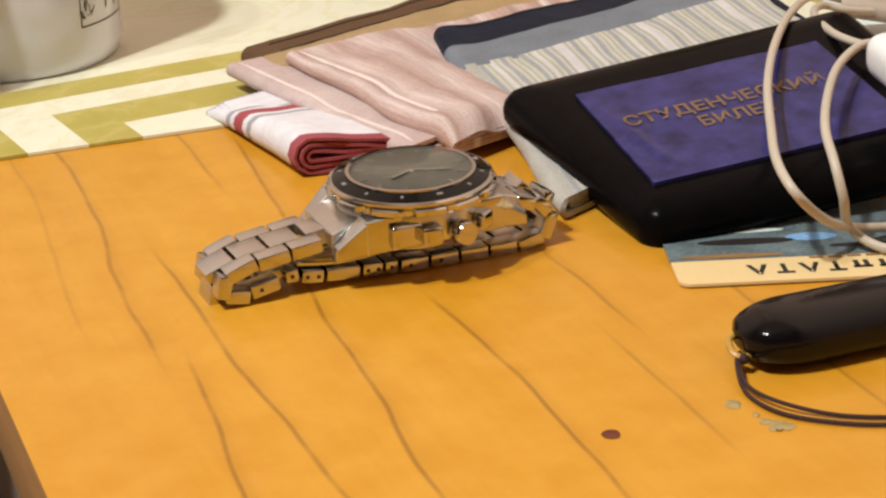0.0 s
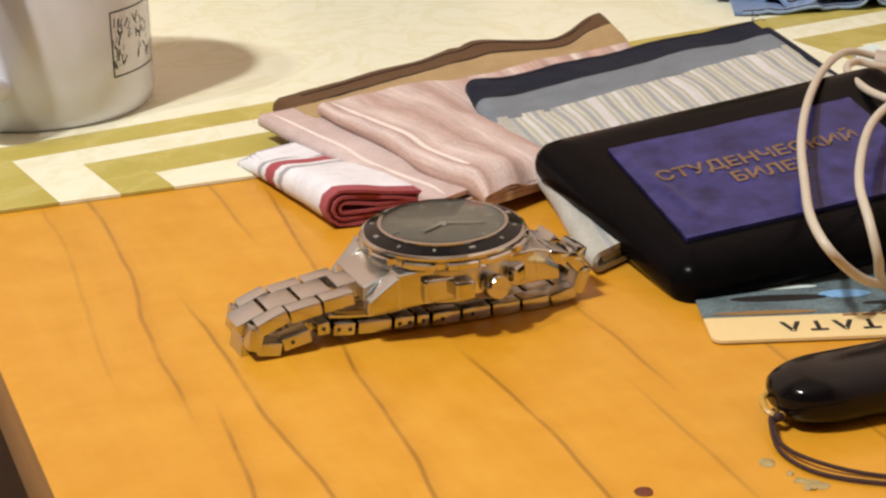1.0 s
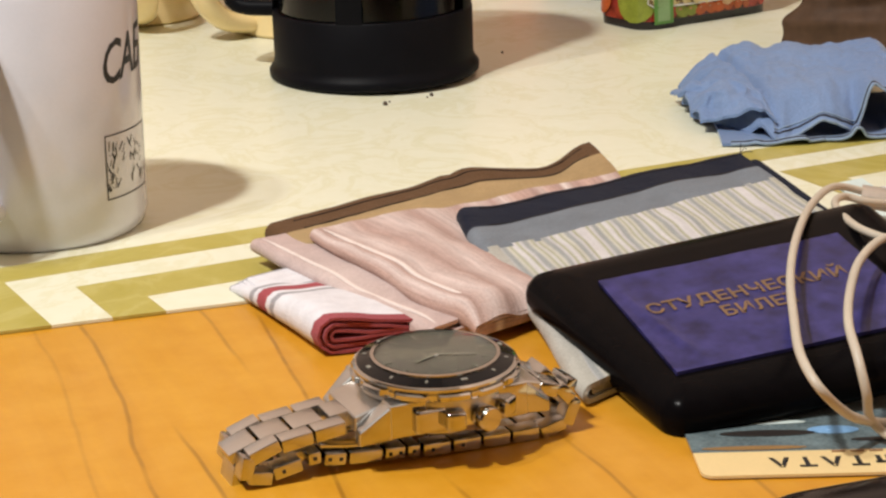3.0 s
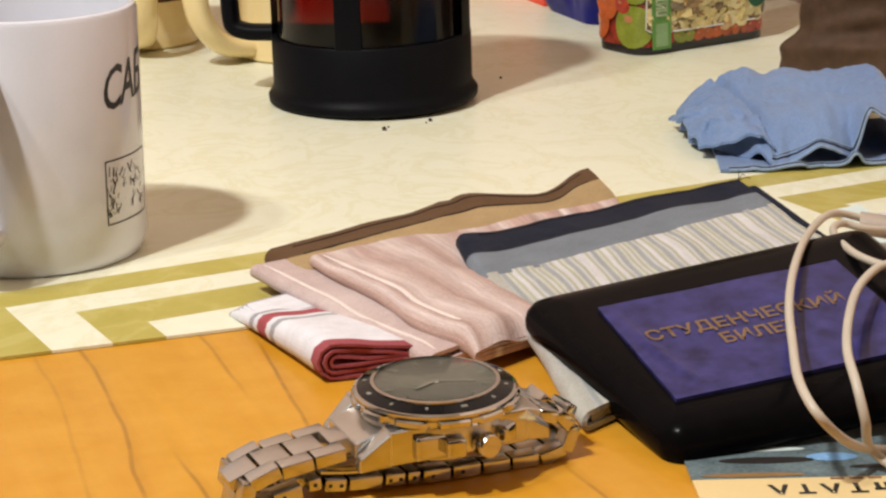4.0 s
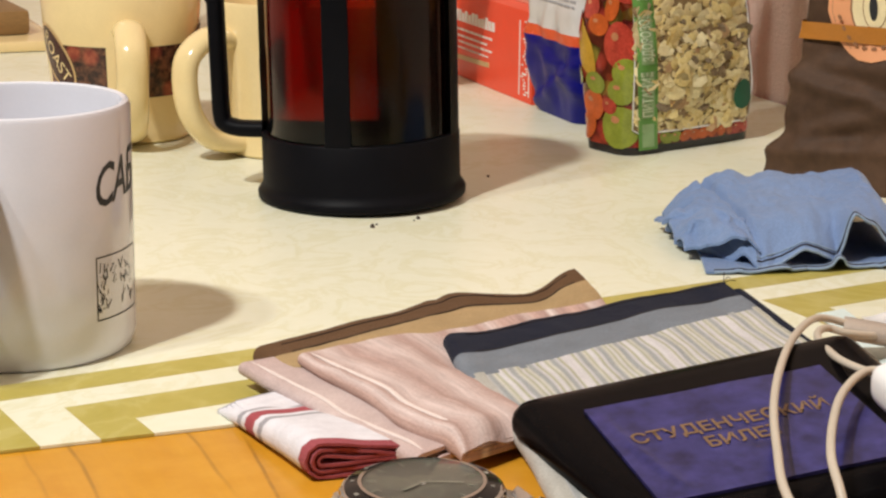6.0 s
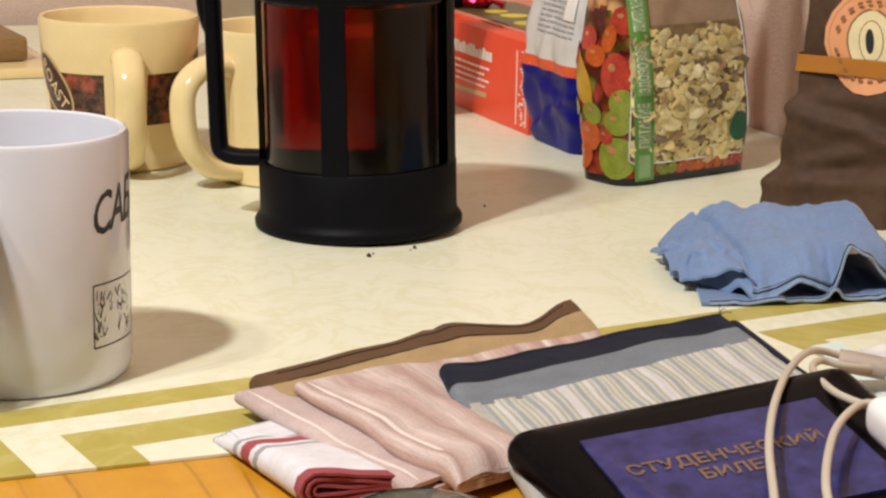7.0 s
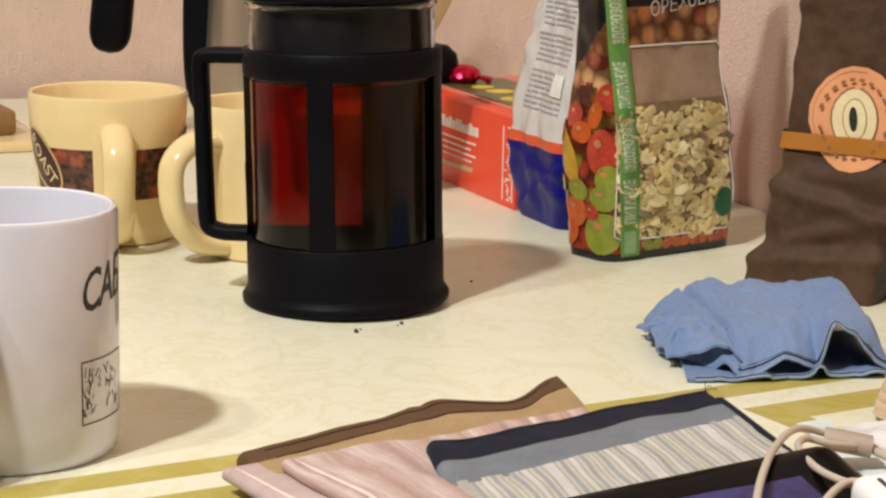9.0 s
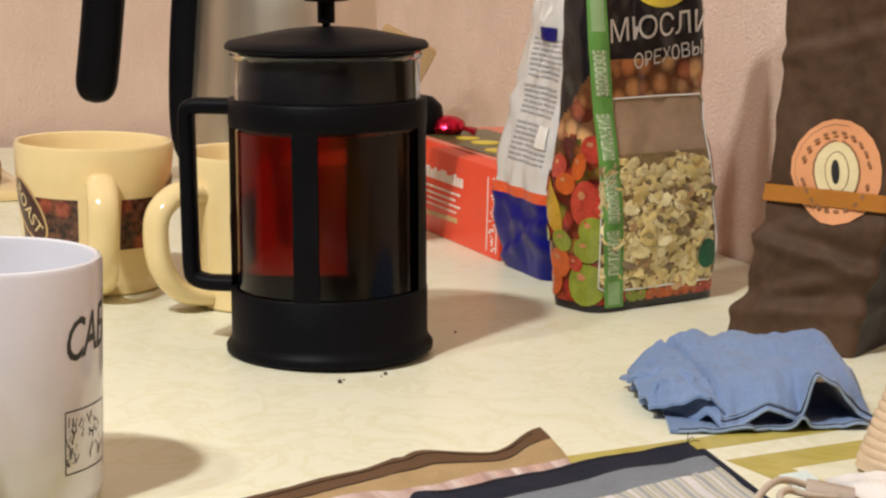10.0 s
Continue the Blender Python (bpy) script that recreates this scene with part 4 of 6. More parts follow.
for z0, z1 in ((0.0045, 0.017), (0.0205, 0.046), (0.050, 0.0755), (0.084, 0.108), (0.118, 0.142), (0.152, 0.176)):
    part("strip_block", MU.patch(0.0022, 0.0106, z0, z1, 0.0026, 4, 8, strip_edge), STRIP_PALE, muesli, "pale green block printed on the strip")
for body, zc, size in (("ПИТАНИЕ", 0.0335, 0.0086), ("ЗДОРОВОЕ", 0.0640, 0.0078), ("ПИТАНИЕ", 0.0960, 0.0086), ("ЗДОРОВОЕ", 0.1300, 0.0078)):
    bm = letters(body, size, 1.0, bold=0.00012)
    w = max(v.co.x for v in bm.verts) - min(v.co.x for v in bm.verts)
    bend(bm, lambda co: MU.at(strip_edge(zc + co.x) + 0.0064 - co.y * 1.15, zc + co.x * 0.0245 / w, 0.0029))
    part("lettering", bm, PALE_PRINT, muesli, "pale letters running up the strip", smooth=0)
bm = letters("МЮСЛИ", 0.0225, 0.98)
part("lettering", bend(bm, lambda co: MU.at(0.053 + co.x * 0.92, 0.1535 + co.y * 0.76 + co.x * 0.06, 0.0010)), SILVER, muesli, "silver capital letters", smooth=0)
bm = letters("ОРЕХОВЫЕ", 0.0150, 0.95)
part("lettering", bend(bm, lambda co: MU.at(0.062 + co.x * 0.80, 0.1385 + co.y * 0.74 + co.x * 0.10, 0.0012)), SILVER, muesli, smooth=0)
part("yellow_badge", MU.oval(0.055, 0.1720, 0.020, 0.0080, 0.0010), YELLOW_PRINT, muesli, "yellow badge with plain dark bars")
bm = bmesh.new()
for k in range(6):
    MU.oval(0.042 + k * 0.0052, 0.1722, 0.0014, 0.0042, 0.0013, bm=bm, n=6)
part("badge_bars", bm, INK, muesli, smooth=0)
part("green_dot", MU.oval(W_IN - 0.020, 0.0275, 0.0060, 0.0085, 0.0036), DOT_GREEN, muesli, "dark green dot sticker")

# white and blue bag behind it
SB = Bag(0.080, 0.050, 0.185, lambda t: 0.74 + 0.30 * math.sin(min(1, t * 5.5) * 1.57) - 0.30 * max(0, t - 0.45), lambda t: 0.72 + 0.34 * math.sin(min(1, t * 5) * 1.57) - 0.95 * max(0, t - 0.35), 0.0040, 11.0, corner=0.012, lean=lambda t: (0.006 * t, 0.010 * t), creases=((0.018, 0.5, 0.0022), (0.034, -0.4, 0.0018), (0.120, 0.6, 0.0012)))
sugar = thing("sugar_bag", at_uv(0.509, 1.073, CLOTH_Z, -90), "white film bag with red stripe and blue bottom", "food bag")
part("film", SB.shell(lambda a, z: 2 if z < 0.047 else 1 if z < 0.0535 else 0), [BAG_WHITE, BAG_RED, BAG_BLUE], sugar, "glossy white, red and blue plastic film")
bm = bmesh.new()
for k in range(24):
    z = 0.068 + 0.0031 * k
    if k in (8, 15):
        continue
    a = 0.020
    while a < 0.064:
        w = rnd.uniform(0.004, 0.014)
        tmp = SB.patch(a, min(a + w, 0.066), z, z + 0.0011, 0.0006, 3, 1)
        me = bpy.data.meshes.new("tmp")
        tmp.to_mesh(me)
        tmp.free()
        bm.from_mesh(me)
        bpy.data.meshes.remove(me)
        a += w + 0.0016
part("print_line", bm, GREY_PRINT, sugar, "grey unreadable lines of small print", kind="stuff")
part("white_label", SB.patch(0.052, 0.066, 0.078, 0.091, 0.0010), WHITE_PAPER, sugar)
part("blue_badge", SB.patch(0.030, 0.050, 0.139, 0.147, 0.0010), BAG_BLUE, sugar)

# red carton
RBX = (0.492, 0.600, 1.112, 1.330, 0.0565)
carton = thing("sugar_carton", at_uv((RBX[0] + RBX[1]) / 2, (RBX[2] + RBX[3]) / 2, CLOTH_Z), "worn red cardboard carton with white print", "carton")
cw, cl, chh = RBX[1] - RBX[0], RBX[3] - RBX[2], RBX[4]
bm = bmesh.new()
box(bm, (0, 0, chh / 2), (cw, cl, chh), 0.0012)
part("carton_body", bm, RED_BOX, carton)
bm = bmesh.new()
box(bm, (cw * 0.06, 0, chh + 0.0004), (cw * 0.86, cl * 0.96, 0.0012))
part("lid", bm, PINK_BOX, carton, "scuffed paler red top")
bm = bmesh.new()
box(bm, (-cw * 0.06, -cl * 0.02, chh + 0.0012), (cw * 0.52, cl * 0.86, 0.0008))
part("picture", bm, BOX_PICTURE, carton, "dark green picture on the top")
for px, py, pr in ((-0.018, -0.03, 0.012), (-0.012, 0.012, 0.010), (-0.004, -0.012, 0.009), (-0.014, 0.038, 0.008)):
    part("yellow_print", lathe([(0, chh + 0.0021), (pr, chh + 0.0021), (pr, chh + 0.0016)], 14), YELLOW_PRINT, carton, m=Matrix.Translation((px, py, 0)))
bm = bmesh.new()
for k, (y0, y1, z0, z1) in enumerate(((-0.050, 0.030, 0.037, 0.0445), (-0.046, 0.016, 0.0310, 0.0324), (-0.038, 0.018, 0.0268, 0.0281), (-0.046, 0.010, 0.0230, 0.0242), (-0.040, 0.012, 0.0192, 0.0202))):
    y = y0
    while y < y1:
        w = rnd.uniform(0.003, 0.0075) if k else 0.0042
        drop = 0.0 if k else rnd.choice((0.0, 0.0016, 0.0022))
        box(bm, (-cw / 2 - 0.0002, (y + min(y + w, y1)) / 2, (z0 + z1 - drop) / 2), (0.0004, min(w, y1 - y), z1 - z0 - drop))
        y += w + 0.0014
for k in range(26):
    box(bm, (-cw / 2 - 0.0002, -cl / 2 + rnd.uniform(0.006, 0.016), 0.005 + k * 0.0018), (0.0004, rnd.uniform(0.0015, 0.0065), rnd.uniform(0.0006, 0.0014)))
for y in (0.0040, 0.0185):
    box(bm, (-cw / 2 - 0.0002, -cl / 2 + y, 0.027), (0.0004, 0.0009, 0.046))
part("print_bar", bm, WHITE_PAPER, carton, "white bars of unreadable print", smooth=0, kind="stuff")
bm = bmesh.new()
box(bm, (-cw / 2 - 0.0003, 0.005, 0.0135), (0.0006, 0.095, 0.0030), m=Matrix.Rotation(-0.03, 4, "X"))
part("band", bm, TAN_PRINT, carton)

# foil candy, black lump and tan packet by the carton
top = CLOTH_Z + chh + 0.001
bm = lathe([(0, 0), (0.010, 0.001), (0.0145, 0.006), (0.0130, 0.012), (0.007, 0.0155), (0, 0.0162)], 28)
for v in bm.verts:
    v.co += Vector((noise.noise(v.co * 260), noise.noise(v.co * 260 + Vector((9, 0, 0))), 0)) * 0.0018
for f in (-1, 1):
    path = [Vector((f * 0.011, 0, 0.006)), Vector((f * 0.017, 0.001, 0.005)), Vector((f * 0.023, 0, 0.003))]
    sweep(path, 0.003, 0.002, 6, bm, taper=lambda t: 0.6 + 1.2 * t)
solo("foil_candy", bm, FOIL, at_uv(0.528, 1.286, top, -25) @ Matrix.Scale(0.85, 4), "sweet wrapped in shiny red foil on the carton", "candy", smooth=50)
bm = lathe([(0, 0), (0.014, 0.001), (0.0175, 0.009), (0.0155, 0.020), (0.009, 0.026), (0, 0.0275)], 28)
solo("black_knob", bm, PLASTIC, at_uv(0.5115, 1.298, top), "round black plastic cap on the red carton", "cap")
bm = bmesh.new()
box(bm, (-0.018, 0, 0.071), (0.036, 0.020, 0.142), 0.0015)
solo("paper_packet", bm, TAN_CARD, pose(-0.0495, 1.240, CLOTH_Z, 0, 26.6, 0), "tan cardboard packet leaning behind the french press", "packet")

# dark brown paper bag
KB = Bag(0.067, 0.050, 0.26, lambda t: 1.0 + 0.06 * max(0, 1 - t / 0.12) - 0.04 * t, lambda t: 1.0 - 0.10 * min(1, t / 0.3) - 0.35 * max(0, t - 0.3), 0.0028, 21.0, corner=0.004, lean=lambda t: (0.012 * min(1, t / 0.29) + 0.006 * t, 0.010 * min(1, t / 0.29)), creases=((0.019, 0.10, 0.0028), (0.030, 0.35, 0.0015), (0.049, -0.20, 0.0030), (0.060, 0.12, 0.0014), (0.150, 0.30, 0.0016)))
kraft = thing("coffee_bag", pose(0.2040, 1.0030, CLOTH_Z, 0, 0, -35), "crumpled dark brown paper bag with a salmon oval sticker", "paper bag")
# sides and back take a much darker brown than the front
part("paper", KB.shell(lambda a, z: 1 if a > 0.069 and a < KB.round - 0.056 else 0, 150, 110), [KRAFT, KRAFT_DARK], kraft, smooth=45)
for nm, ra, rz, off, m in (("sticker", 0.0240, 0.0265, 0.0010, STICKER), ("sticker_line", 0.0218, 0.0240, 0.0012, STICKER_DARK), ("sticker_field", 0.0214, 0.0236, 0.0014, STICKER), ("sticker_ring", 0.0124, 0.0162, 0.0016, STICKER_DARK), ("sticker_centre", 0.0114, 0.0151, 0.0018, STICKER_CREAM), ("sticker_mark", 0.0064, 0.0104, 0.0020, STICKER_DARK), ("sticker_mark", 0.0059, 0.0099, 0.0022, STICKER_CREAM), ("sticker_bean", 0.0022, 0.0062, 0.0024, INK)):
    part(nm, KB.oval(0.0356 if nm != "sticker_bean" else 0.0348, 0.0905, ra, rz, off, 0.12), m, kraft)
bm = bmesh.new()
for k in range(22):
    t = 2 * math.pi * k / 22
    if abs(math.cos(t)) < 0.98:
        KB.oval(0.0356 + 0.0168 * math.cos(t), 0.0905 + 0.0198 * math.sin(t), 0.0016, 0.0010, 0.0032, t + 1.57, bm, 6)
part("sticker_print", bm, STICKER_DARK, kraft, "ring of unreadable brown print", smooth=0)
part("tape", KB.patch(-0.012, 0.085, 0.0730, 0.0815, 0.0030, 24, 2), TAPE, kraft, "orange-brown paper tape across the bag")

# left background: clear tub, wooden board, cream tray
bm = bmesh.new()
box(bm, (0, 0, 0.004), (0.20, 0.16, 0.008), 0.003)
solo("cream_tray", bm, CREAM_GLAZE, at_uv(0.165, 1.50, CLOTH_Z), "flat cream plastic tray near the wall", "tray")
bm = bmesh.new()
box(bm, (0, 0, 0.009), (0.17, 0.12, 0.018), 0.004)
solo("wooden_board", bm, BROWN_WOOD, at_uv(0.160, 1.505, CLOTH_Z + 0.008, 4), "brown wooden board lying on a cream tray", "board")
tub = thing("clear_tub", at_uv(0.175, 1.52, CLOTH_Z + 0.026), "clear plastic tub with a steel knob on a board", "container")
part("wall", lathe([(0, 0), (0.046, 0), (0.050, 0.003), (0.054, 0.034), (0.0525, 0.034), (0.0485, 0.004), (0, 0.002)], 48), GLASS, tub)
part("lid", lathe([(0.0545, 0.0342), (0.0550, 0.037), (0.030, 0.0415), (0, 0.0425), (0, 0.0410), (0.030, 0.0400), (0.0525, 0.0345)], 48), GLASS, tub)
part("knob", lathe([(0, 0.0425), (0.004, 0.0425), (0.0035, 0.047), (0.0085, 0.052), (0.0085, 0.057), (0.004, 0.0605), (0, 0.061)], 24), POLISH, tub)


# ---- napkins ----
WHITE, RED, GREY = (0.74, 0.73, 0.78), (0.36, 0.075, 0.09), (0.36, 0.35, 0.38)
FAB_WHITE = fabric("white_striped_linen", 1, bands([(0.0, GREY), (0.025, WHITE), (0.255, GREY), (0.300, WHITE), (0.345, RED), (0.445, WHITE), (0.490, GREY), (0.535, WHITE), (0.955, RED)], 0.006))
FAB_RED = fabric("red_hem", 0, [(0.0, (0.28, 0.055, 0.07)), (0.5, (0.34, 0.08, 0.095)), (1.0, (0.27, 0.05, 0.065))])
ROSE, PALE, BRN, TAN = (0.44, 0.305, 0.27), (0.64, 0.525, 0.50), (0.115, 0.062, 0.030), (0.39, 0.275, 0.14)
FAB_PINK = fabric("pink_striped_cotton", 0, [(0.0, ROSE), (0.08, PALE), (0.10, ROSE), (0.16, (0.56, 0.38, 0.33)), (0.24, ROSE), (0.28, (0.78, 0.69, 0.66)), (0.30, ROSE), (0.36, (0.54, 0.37, 0.33)), (0.40, (0.58, 0.46, 0.43)), (0.43, ROSE), (0.52, (0.54, 0.37, 0.32)), (0.58, PALE), (0.62, ROSE), (0.70, PALE), (0.78, ROSE), (0.9, PALE), (1.0, ROSE)], repeat=3, streak=0.45, wobble=0.002)
NAVY, SLATE = (0.009, 0.012, 0.026), (0.18, 0.205, 0.24)
stripes = []
for k in range(30):
    c = [(0.60, 0.59, 0.61), (0.37, 0.38, 0.25), (0.57, 0.56, 0.60), (0.33, 0.35, 0.35), (0.56, 0.55, 0.50), (0.38, 0.39, 0.28)][(k * 5 + k // 4) % 6]
    stripes.append((k / 16.5, c))
FAB_STRIPE = fabric("pale_striped_cotton", 0, stripes[:16] + [(1.0, stripes[16][1])], repeat=15, streak=0.3, wobble=0.002)
FAB_NAVY = fabric("navy_slate_hem", 1, bands([(0.0, NAVY), (0.42, SLATE)], 0.03))
FAB_EDGE = fabric("pale_green_hem", 1, [(0.0, (0.40, 0.41, 0.34)), (0.5, (0.44, 0.42, 0.40)), (1.0, (0.42, 0.42, 0.38))])
FAB_ROSE_EDGE = fabric("pale_rose_hem", 1, [(0.0, (0.50, 0.38, 0.36)), (0.5, (0.58, 0.47, 0.45)), (1.0, (0.52, 0.40, 0.38))])
FAB_PALE = fabric("pale_selvedge", 0, [(0.0, (0.76, 0.66, 0.62)), (1.0, (0.80, 0.71, 0.67))])
FAB_HEM = fabric("pale_blue_hem", 0, [(0.0, (0.26, 0.36, 0.52)), (1.0, (0.30, 0.40, 0.55))], weave=1900, fuzz=0.2)
FAB_BLUE = fabric("blue_microfibre", 0, [(0.0, (0.155, 0.235, 0.42)), (0.5, (0.185, 0.27, 0.46)), (1.0, (0.155, 0.235, 0.43))], weave=1900, fuzz=0.22, noise_amount=0.2, streak=0.0)

SEAM = plain("dark_thread", (0.022, 0.014, 0.012), 0.9)

# white linen with red stripes, doubled over so that the red hems show as nested turns
linen = thing("folded_napkin", pose(0, 0, 0), "white linen napkin folded, with red and grey stripes", "napkin", "folded napkins")
wa, wb, wc, wd = (-0.0735, 0.629, 0), (-0.030, 0.668, 0), (0.008, 0.586, 0), (-0.0405, 0.5675, 0)
wig = lambda q, r, k: 0.0006 * noise.noise(Vector((q * 5, r * 4, k * 3.1)))
for k in range(5):
    top = lambda q, r: 0.0020 + 0.0098 * min(1, (r * 1.35) ** 0.75) * (1 - 0.62 * q) + 0.0010 * math.sin(q * 5 + r * 2) * q * r + wig(q, r, k)
    base = lambda q, r: 0.0012 + wig(q, r, k + 5) * 0.3
    body = turned(wa, wb, wc, wd, top, base, k, 0.00092, 0.0010)
    out = 0.0014 * (k % 2)
    fn = lambda s, r, body=body, out=out, k=k: body(s, 0.02 * k + r * (0.99 - 0.02 * k - out * 12)) + Vector((0.25, -1, 0)) * 0.0008 * noise.noise(Vector((s * 9, k * 4, 0))) * r ** 6
    part("fold_layer", cloth(fn, 60, 44, 0.0009, lambda s, r, k=k: 1 if r > 0.93 or (k and r > 0.5) else 0), [FAB_WHITE, FAB_RED], linen, "" if k else "white layer with red and grey stripes")

# pink napkin: a hemmed lower fold with a flap laid back over it
pink = thing("folded_napkin", pose(0, 0, 0), "pink striped cotton napkin folded, with a brown hem", "napkin", "folded napkins")
pa, pb, pc, pd = Vector((-0.0655, 0.6730, 0)), Vector((0.0520, 0.7690, 0)), Vector((0.090, 0.672, 0)), Vector((-0.0005, 0.5760, 0))


def pink_top(q, r):
    z = 0.0100 + 0.0016 * math.exp(-((q - 0.62) / 0.09) ** 2) * math.exp(-(r / 0.10) ** 2) + 0.0042 * math.exp(-((q - 1.0) / 0.13) ** 2) * math.exp(-(r / 0.22) ** 2)
    z += 0.0010 * noise.noise(Vector((q * 6, r * 7, 5))) + 0.0005 * noise.noise(Vector((q * 15, r * 11, 8))) - 0.0048 * r * (1 - 0.25 * q)
    under = min(1, max(0, (q - 0.30) / 0.15)) * min(1, max(0, (r - 0.22) / 0.15))
    return z - 0.0035 * max(0, q - 0.3) * min(1, r * 2.5) - 0.0030 * under


def pink_low(k):
    body = turned(pa, pb, pc, pd, pink_top, lambda q, r: 0.0042 * (1 - 0.5 * r) * (1 - 0.6 * q) + 0.0010 * noise.noise(Vector((q * 4, r * 5, 2))), k, 0.0016, 0.0028)

    def fn(s, r):
        p = body(s, r * (1 - 0.015 * k))
        q = 1 - s / 0.46 if s < 0.46 else 0.0
        edge = max(0, 1 - r / 0.30)
        back = 0.0065 * math.sin(3.0 * q + 0.1) ** 2 * (1 if q < 0.55 else 0.55) - 0.0085 * math.exp(-((q - 0.80) / 0.09) ** 2) + 0.0062 * math.exp(-((q - 0.62) / 0.08) ** 2)
        p += Vector((-0.62, 0.75, 0)) * back * edge
        p += Vector((-0.8, -0.6, 0)) * 0.0020 * math.sin(r * 9 + 2 * k) * (1 - q) * r
        return p
    return fn


FAB_LOWER = fabric("rose_with_brown_hem", 1, bands([(0.0, BRN), (0.115, TAN), (0.33, (0.56, 0.40, 0.35)), (0.345, (0.60, 0.44, 0.41))], 0.006))
for k in range(2):
    part("lower_fold", cloth(pink_low(k), 90, 60, 0.0015), FAB_LOWER if k == 0 else FAB_ROSE_EDGE, pink, "" if k else "tan band with a stitched brown hem")
under = turned((-0.0690, 0.6560, 0), (0.030, 0.735, 0), (0.070, 0.660, 0), (-0.0085, 0.5690, 0), lambda q, r: 0.0096 - 0.0016 * r - 0.004 * q + 0.0007 * noise.noise(Vector((q * 6, r * 8, 31))), lambda q, r: 0.0062 - 0.0030 * r - 0.004 * q, 0, 0, 0)
ripple = lambda r: Vector((-0.8, -0.6, 0)) * 0.0016 * math.sin(r * 11 + 1.2) * r
part("under_fold", cloth(lambda s, r: under(s, r) + ripple(r) * max(0, 1 - abs(s - 0.5) / 0.3), 70, 50, 0.0014), FAB_ROSE_EDGE, pink)
for s_at, fat in ((0.452, 0.0008), (0.525, 0.0009)):
    path = curve_points([under(s_at, r) + ripple(r) + Vector((0, 0, 0.0007 if s_at < 0.5 else 0)) for r in (0.01, 0.15, 0.3, 0.45, 0.6, 0.75, 0.9, 0.98)], 5)
    part("selvedge", sweep(path, fat, fat * 0.8, 8, taper=lambda t: min(1.0, 0.15 + 6 * (1 - t), 0.15 + 6 * t)), FAB_PALE, pink, "pale selvedge of the under fold")
ua, ub, uc, ud = Vector((-0.0485, 0.6540, 0)), Vector((0.060, 0.7350, 0)), Vector((0.090, 0.664, 0)), Vector((0.0035, 0.5720, 0))


def flap_top(q, r):
    z = 0.0136 - 0.0022 * r + 0.0009 * noise.noise(Vector((q * 5, r * 6, 15))) + 0.0005 * noise.noise(Vector((q * 14, r * 9, 4)))
    z += 0.0018 * math.exp(-((q + r * 0.12 - 0.20) / 0.05) ** 2) * min(1, r * 3) + 0.0018 * math.exp(-(q / 0.08) ** 2) * r
    return z - 0.0062 * min(1, max(0, (q - 0.26) / 0.16)) * min(1, 0.35 + r * 1.6) - 0.0055 * max(0, (r - 0.90) / 0.10) ** 2


for k in range(2):
    body = turned(ua, ub, uc, ud, flap_top, lambda q, r: 0.0106 - 0.0055 * r - 0.0050 * q, k, 0.0013, 0.0022)
    fn = lambda s, r, body=body, k=k: body(s, r) + Vector((-0.8, -0.6, 0)) * (0.0026 * math.sin(r * 10.5 + 0.4 + k) - 0.0010) * r * max(0, 1 - abs(s - 0.5) / 0.25)
    part("flap", cloth(fn, 90, 60, 0.0016), FAB_PINK, pink)
turn_path = [turned(ua, ub, uc, ud, flap_top, lambda q, r: 0.0098 - 0.0055 * r, 0, 0, 0)(0.455, r) + Vector((-0.8, -0.6, 0)) * (0.0026 * math.sin(r * 10.5 + 0.4) - 0.0010) * r + Vector((0.0002, 0, 0.0008)) for r in (0.02, 0.2, 0.35, 0.5, 0.65, 0.8, 0.94)]
part("piping", sweep(curve_points(turn_path, 6), 0.0010, 0.0006, 8, taper=lambda t: min(1.0, 0.15 + 6 * (1 - t), 0.15 + 6 * t)), FAB_PALE, pink, "pale selvedge along the fold")
lower = pink_low(0)
for rr, lift in ((0.030, 0.0009), (0.100, 0.0009)):
    path = curve_points([lower(0.02 + 0.42 * k / 16, rr) + Vector((0, 0, lift)) for k in range(17)], 4)
    part("stitching", sweep(path, 0.00024, n=6), SEAM, pink)

# navy and slate napkin with pale stripes, doubled over its long edge
navy = thing("folded_napkin", pose(0, 0, 0), "slate and navy hemmed napkin with pale stripes, folded", "napkin", "folded napkins")
na, nb, nc, nd = Vector((-0.0008, 0.6785, 0)), Vector((0.1085, 0.7530, 0)), Vector((0.145, 0.650, 0)), Vector((0.0370, 0.5280, 0))


def navy_top(q, r):
    z = 0.0060 + 0.0090 * max(0.0, 1 - q * 0.8) * max(0, 1 - r * 1.02) + 0.0030 * q * (1 - r) + 0.0030 * math.exp(-((q - 1.0) / 0.14) ** 2) * max(0, 1 - r * 2)
    return z + 0.0010 * noise.noise(Vector((q * 5, r * 6, 9))) + 0.0004 * noise.noise(Vector((q * 14, r * 12, 3)))


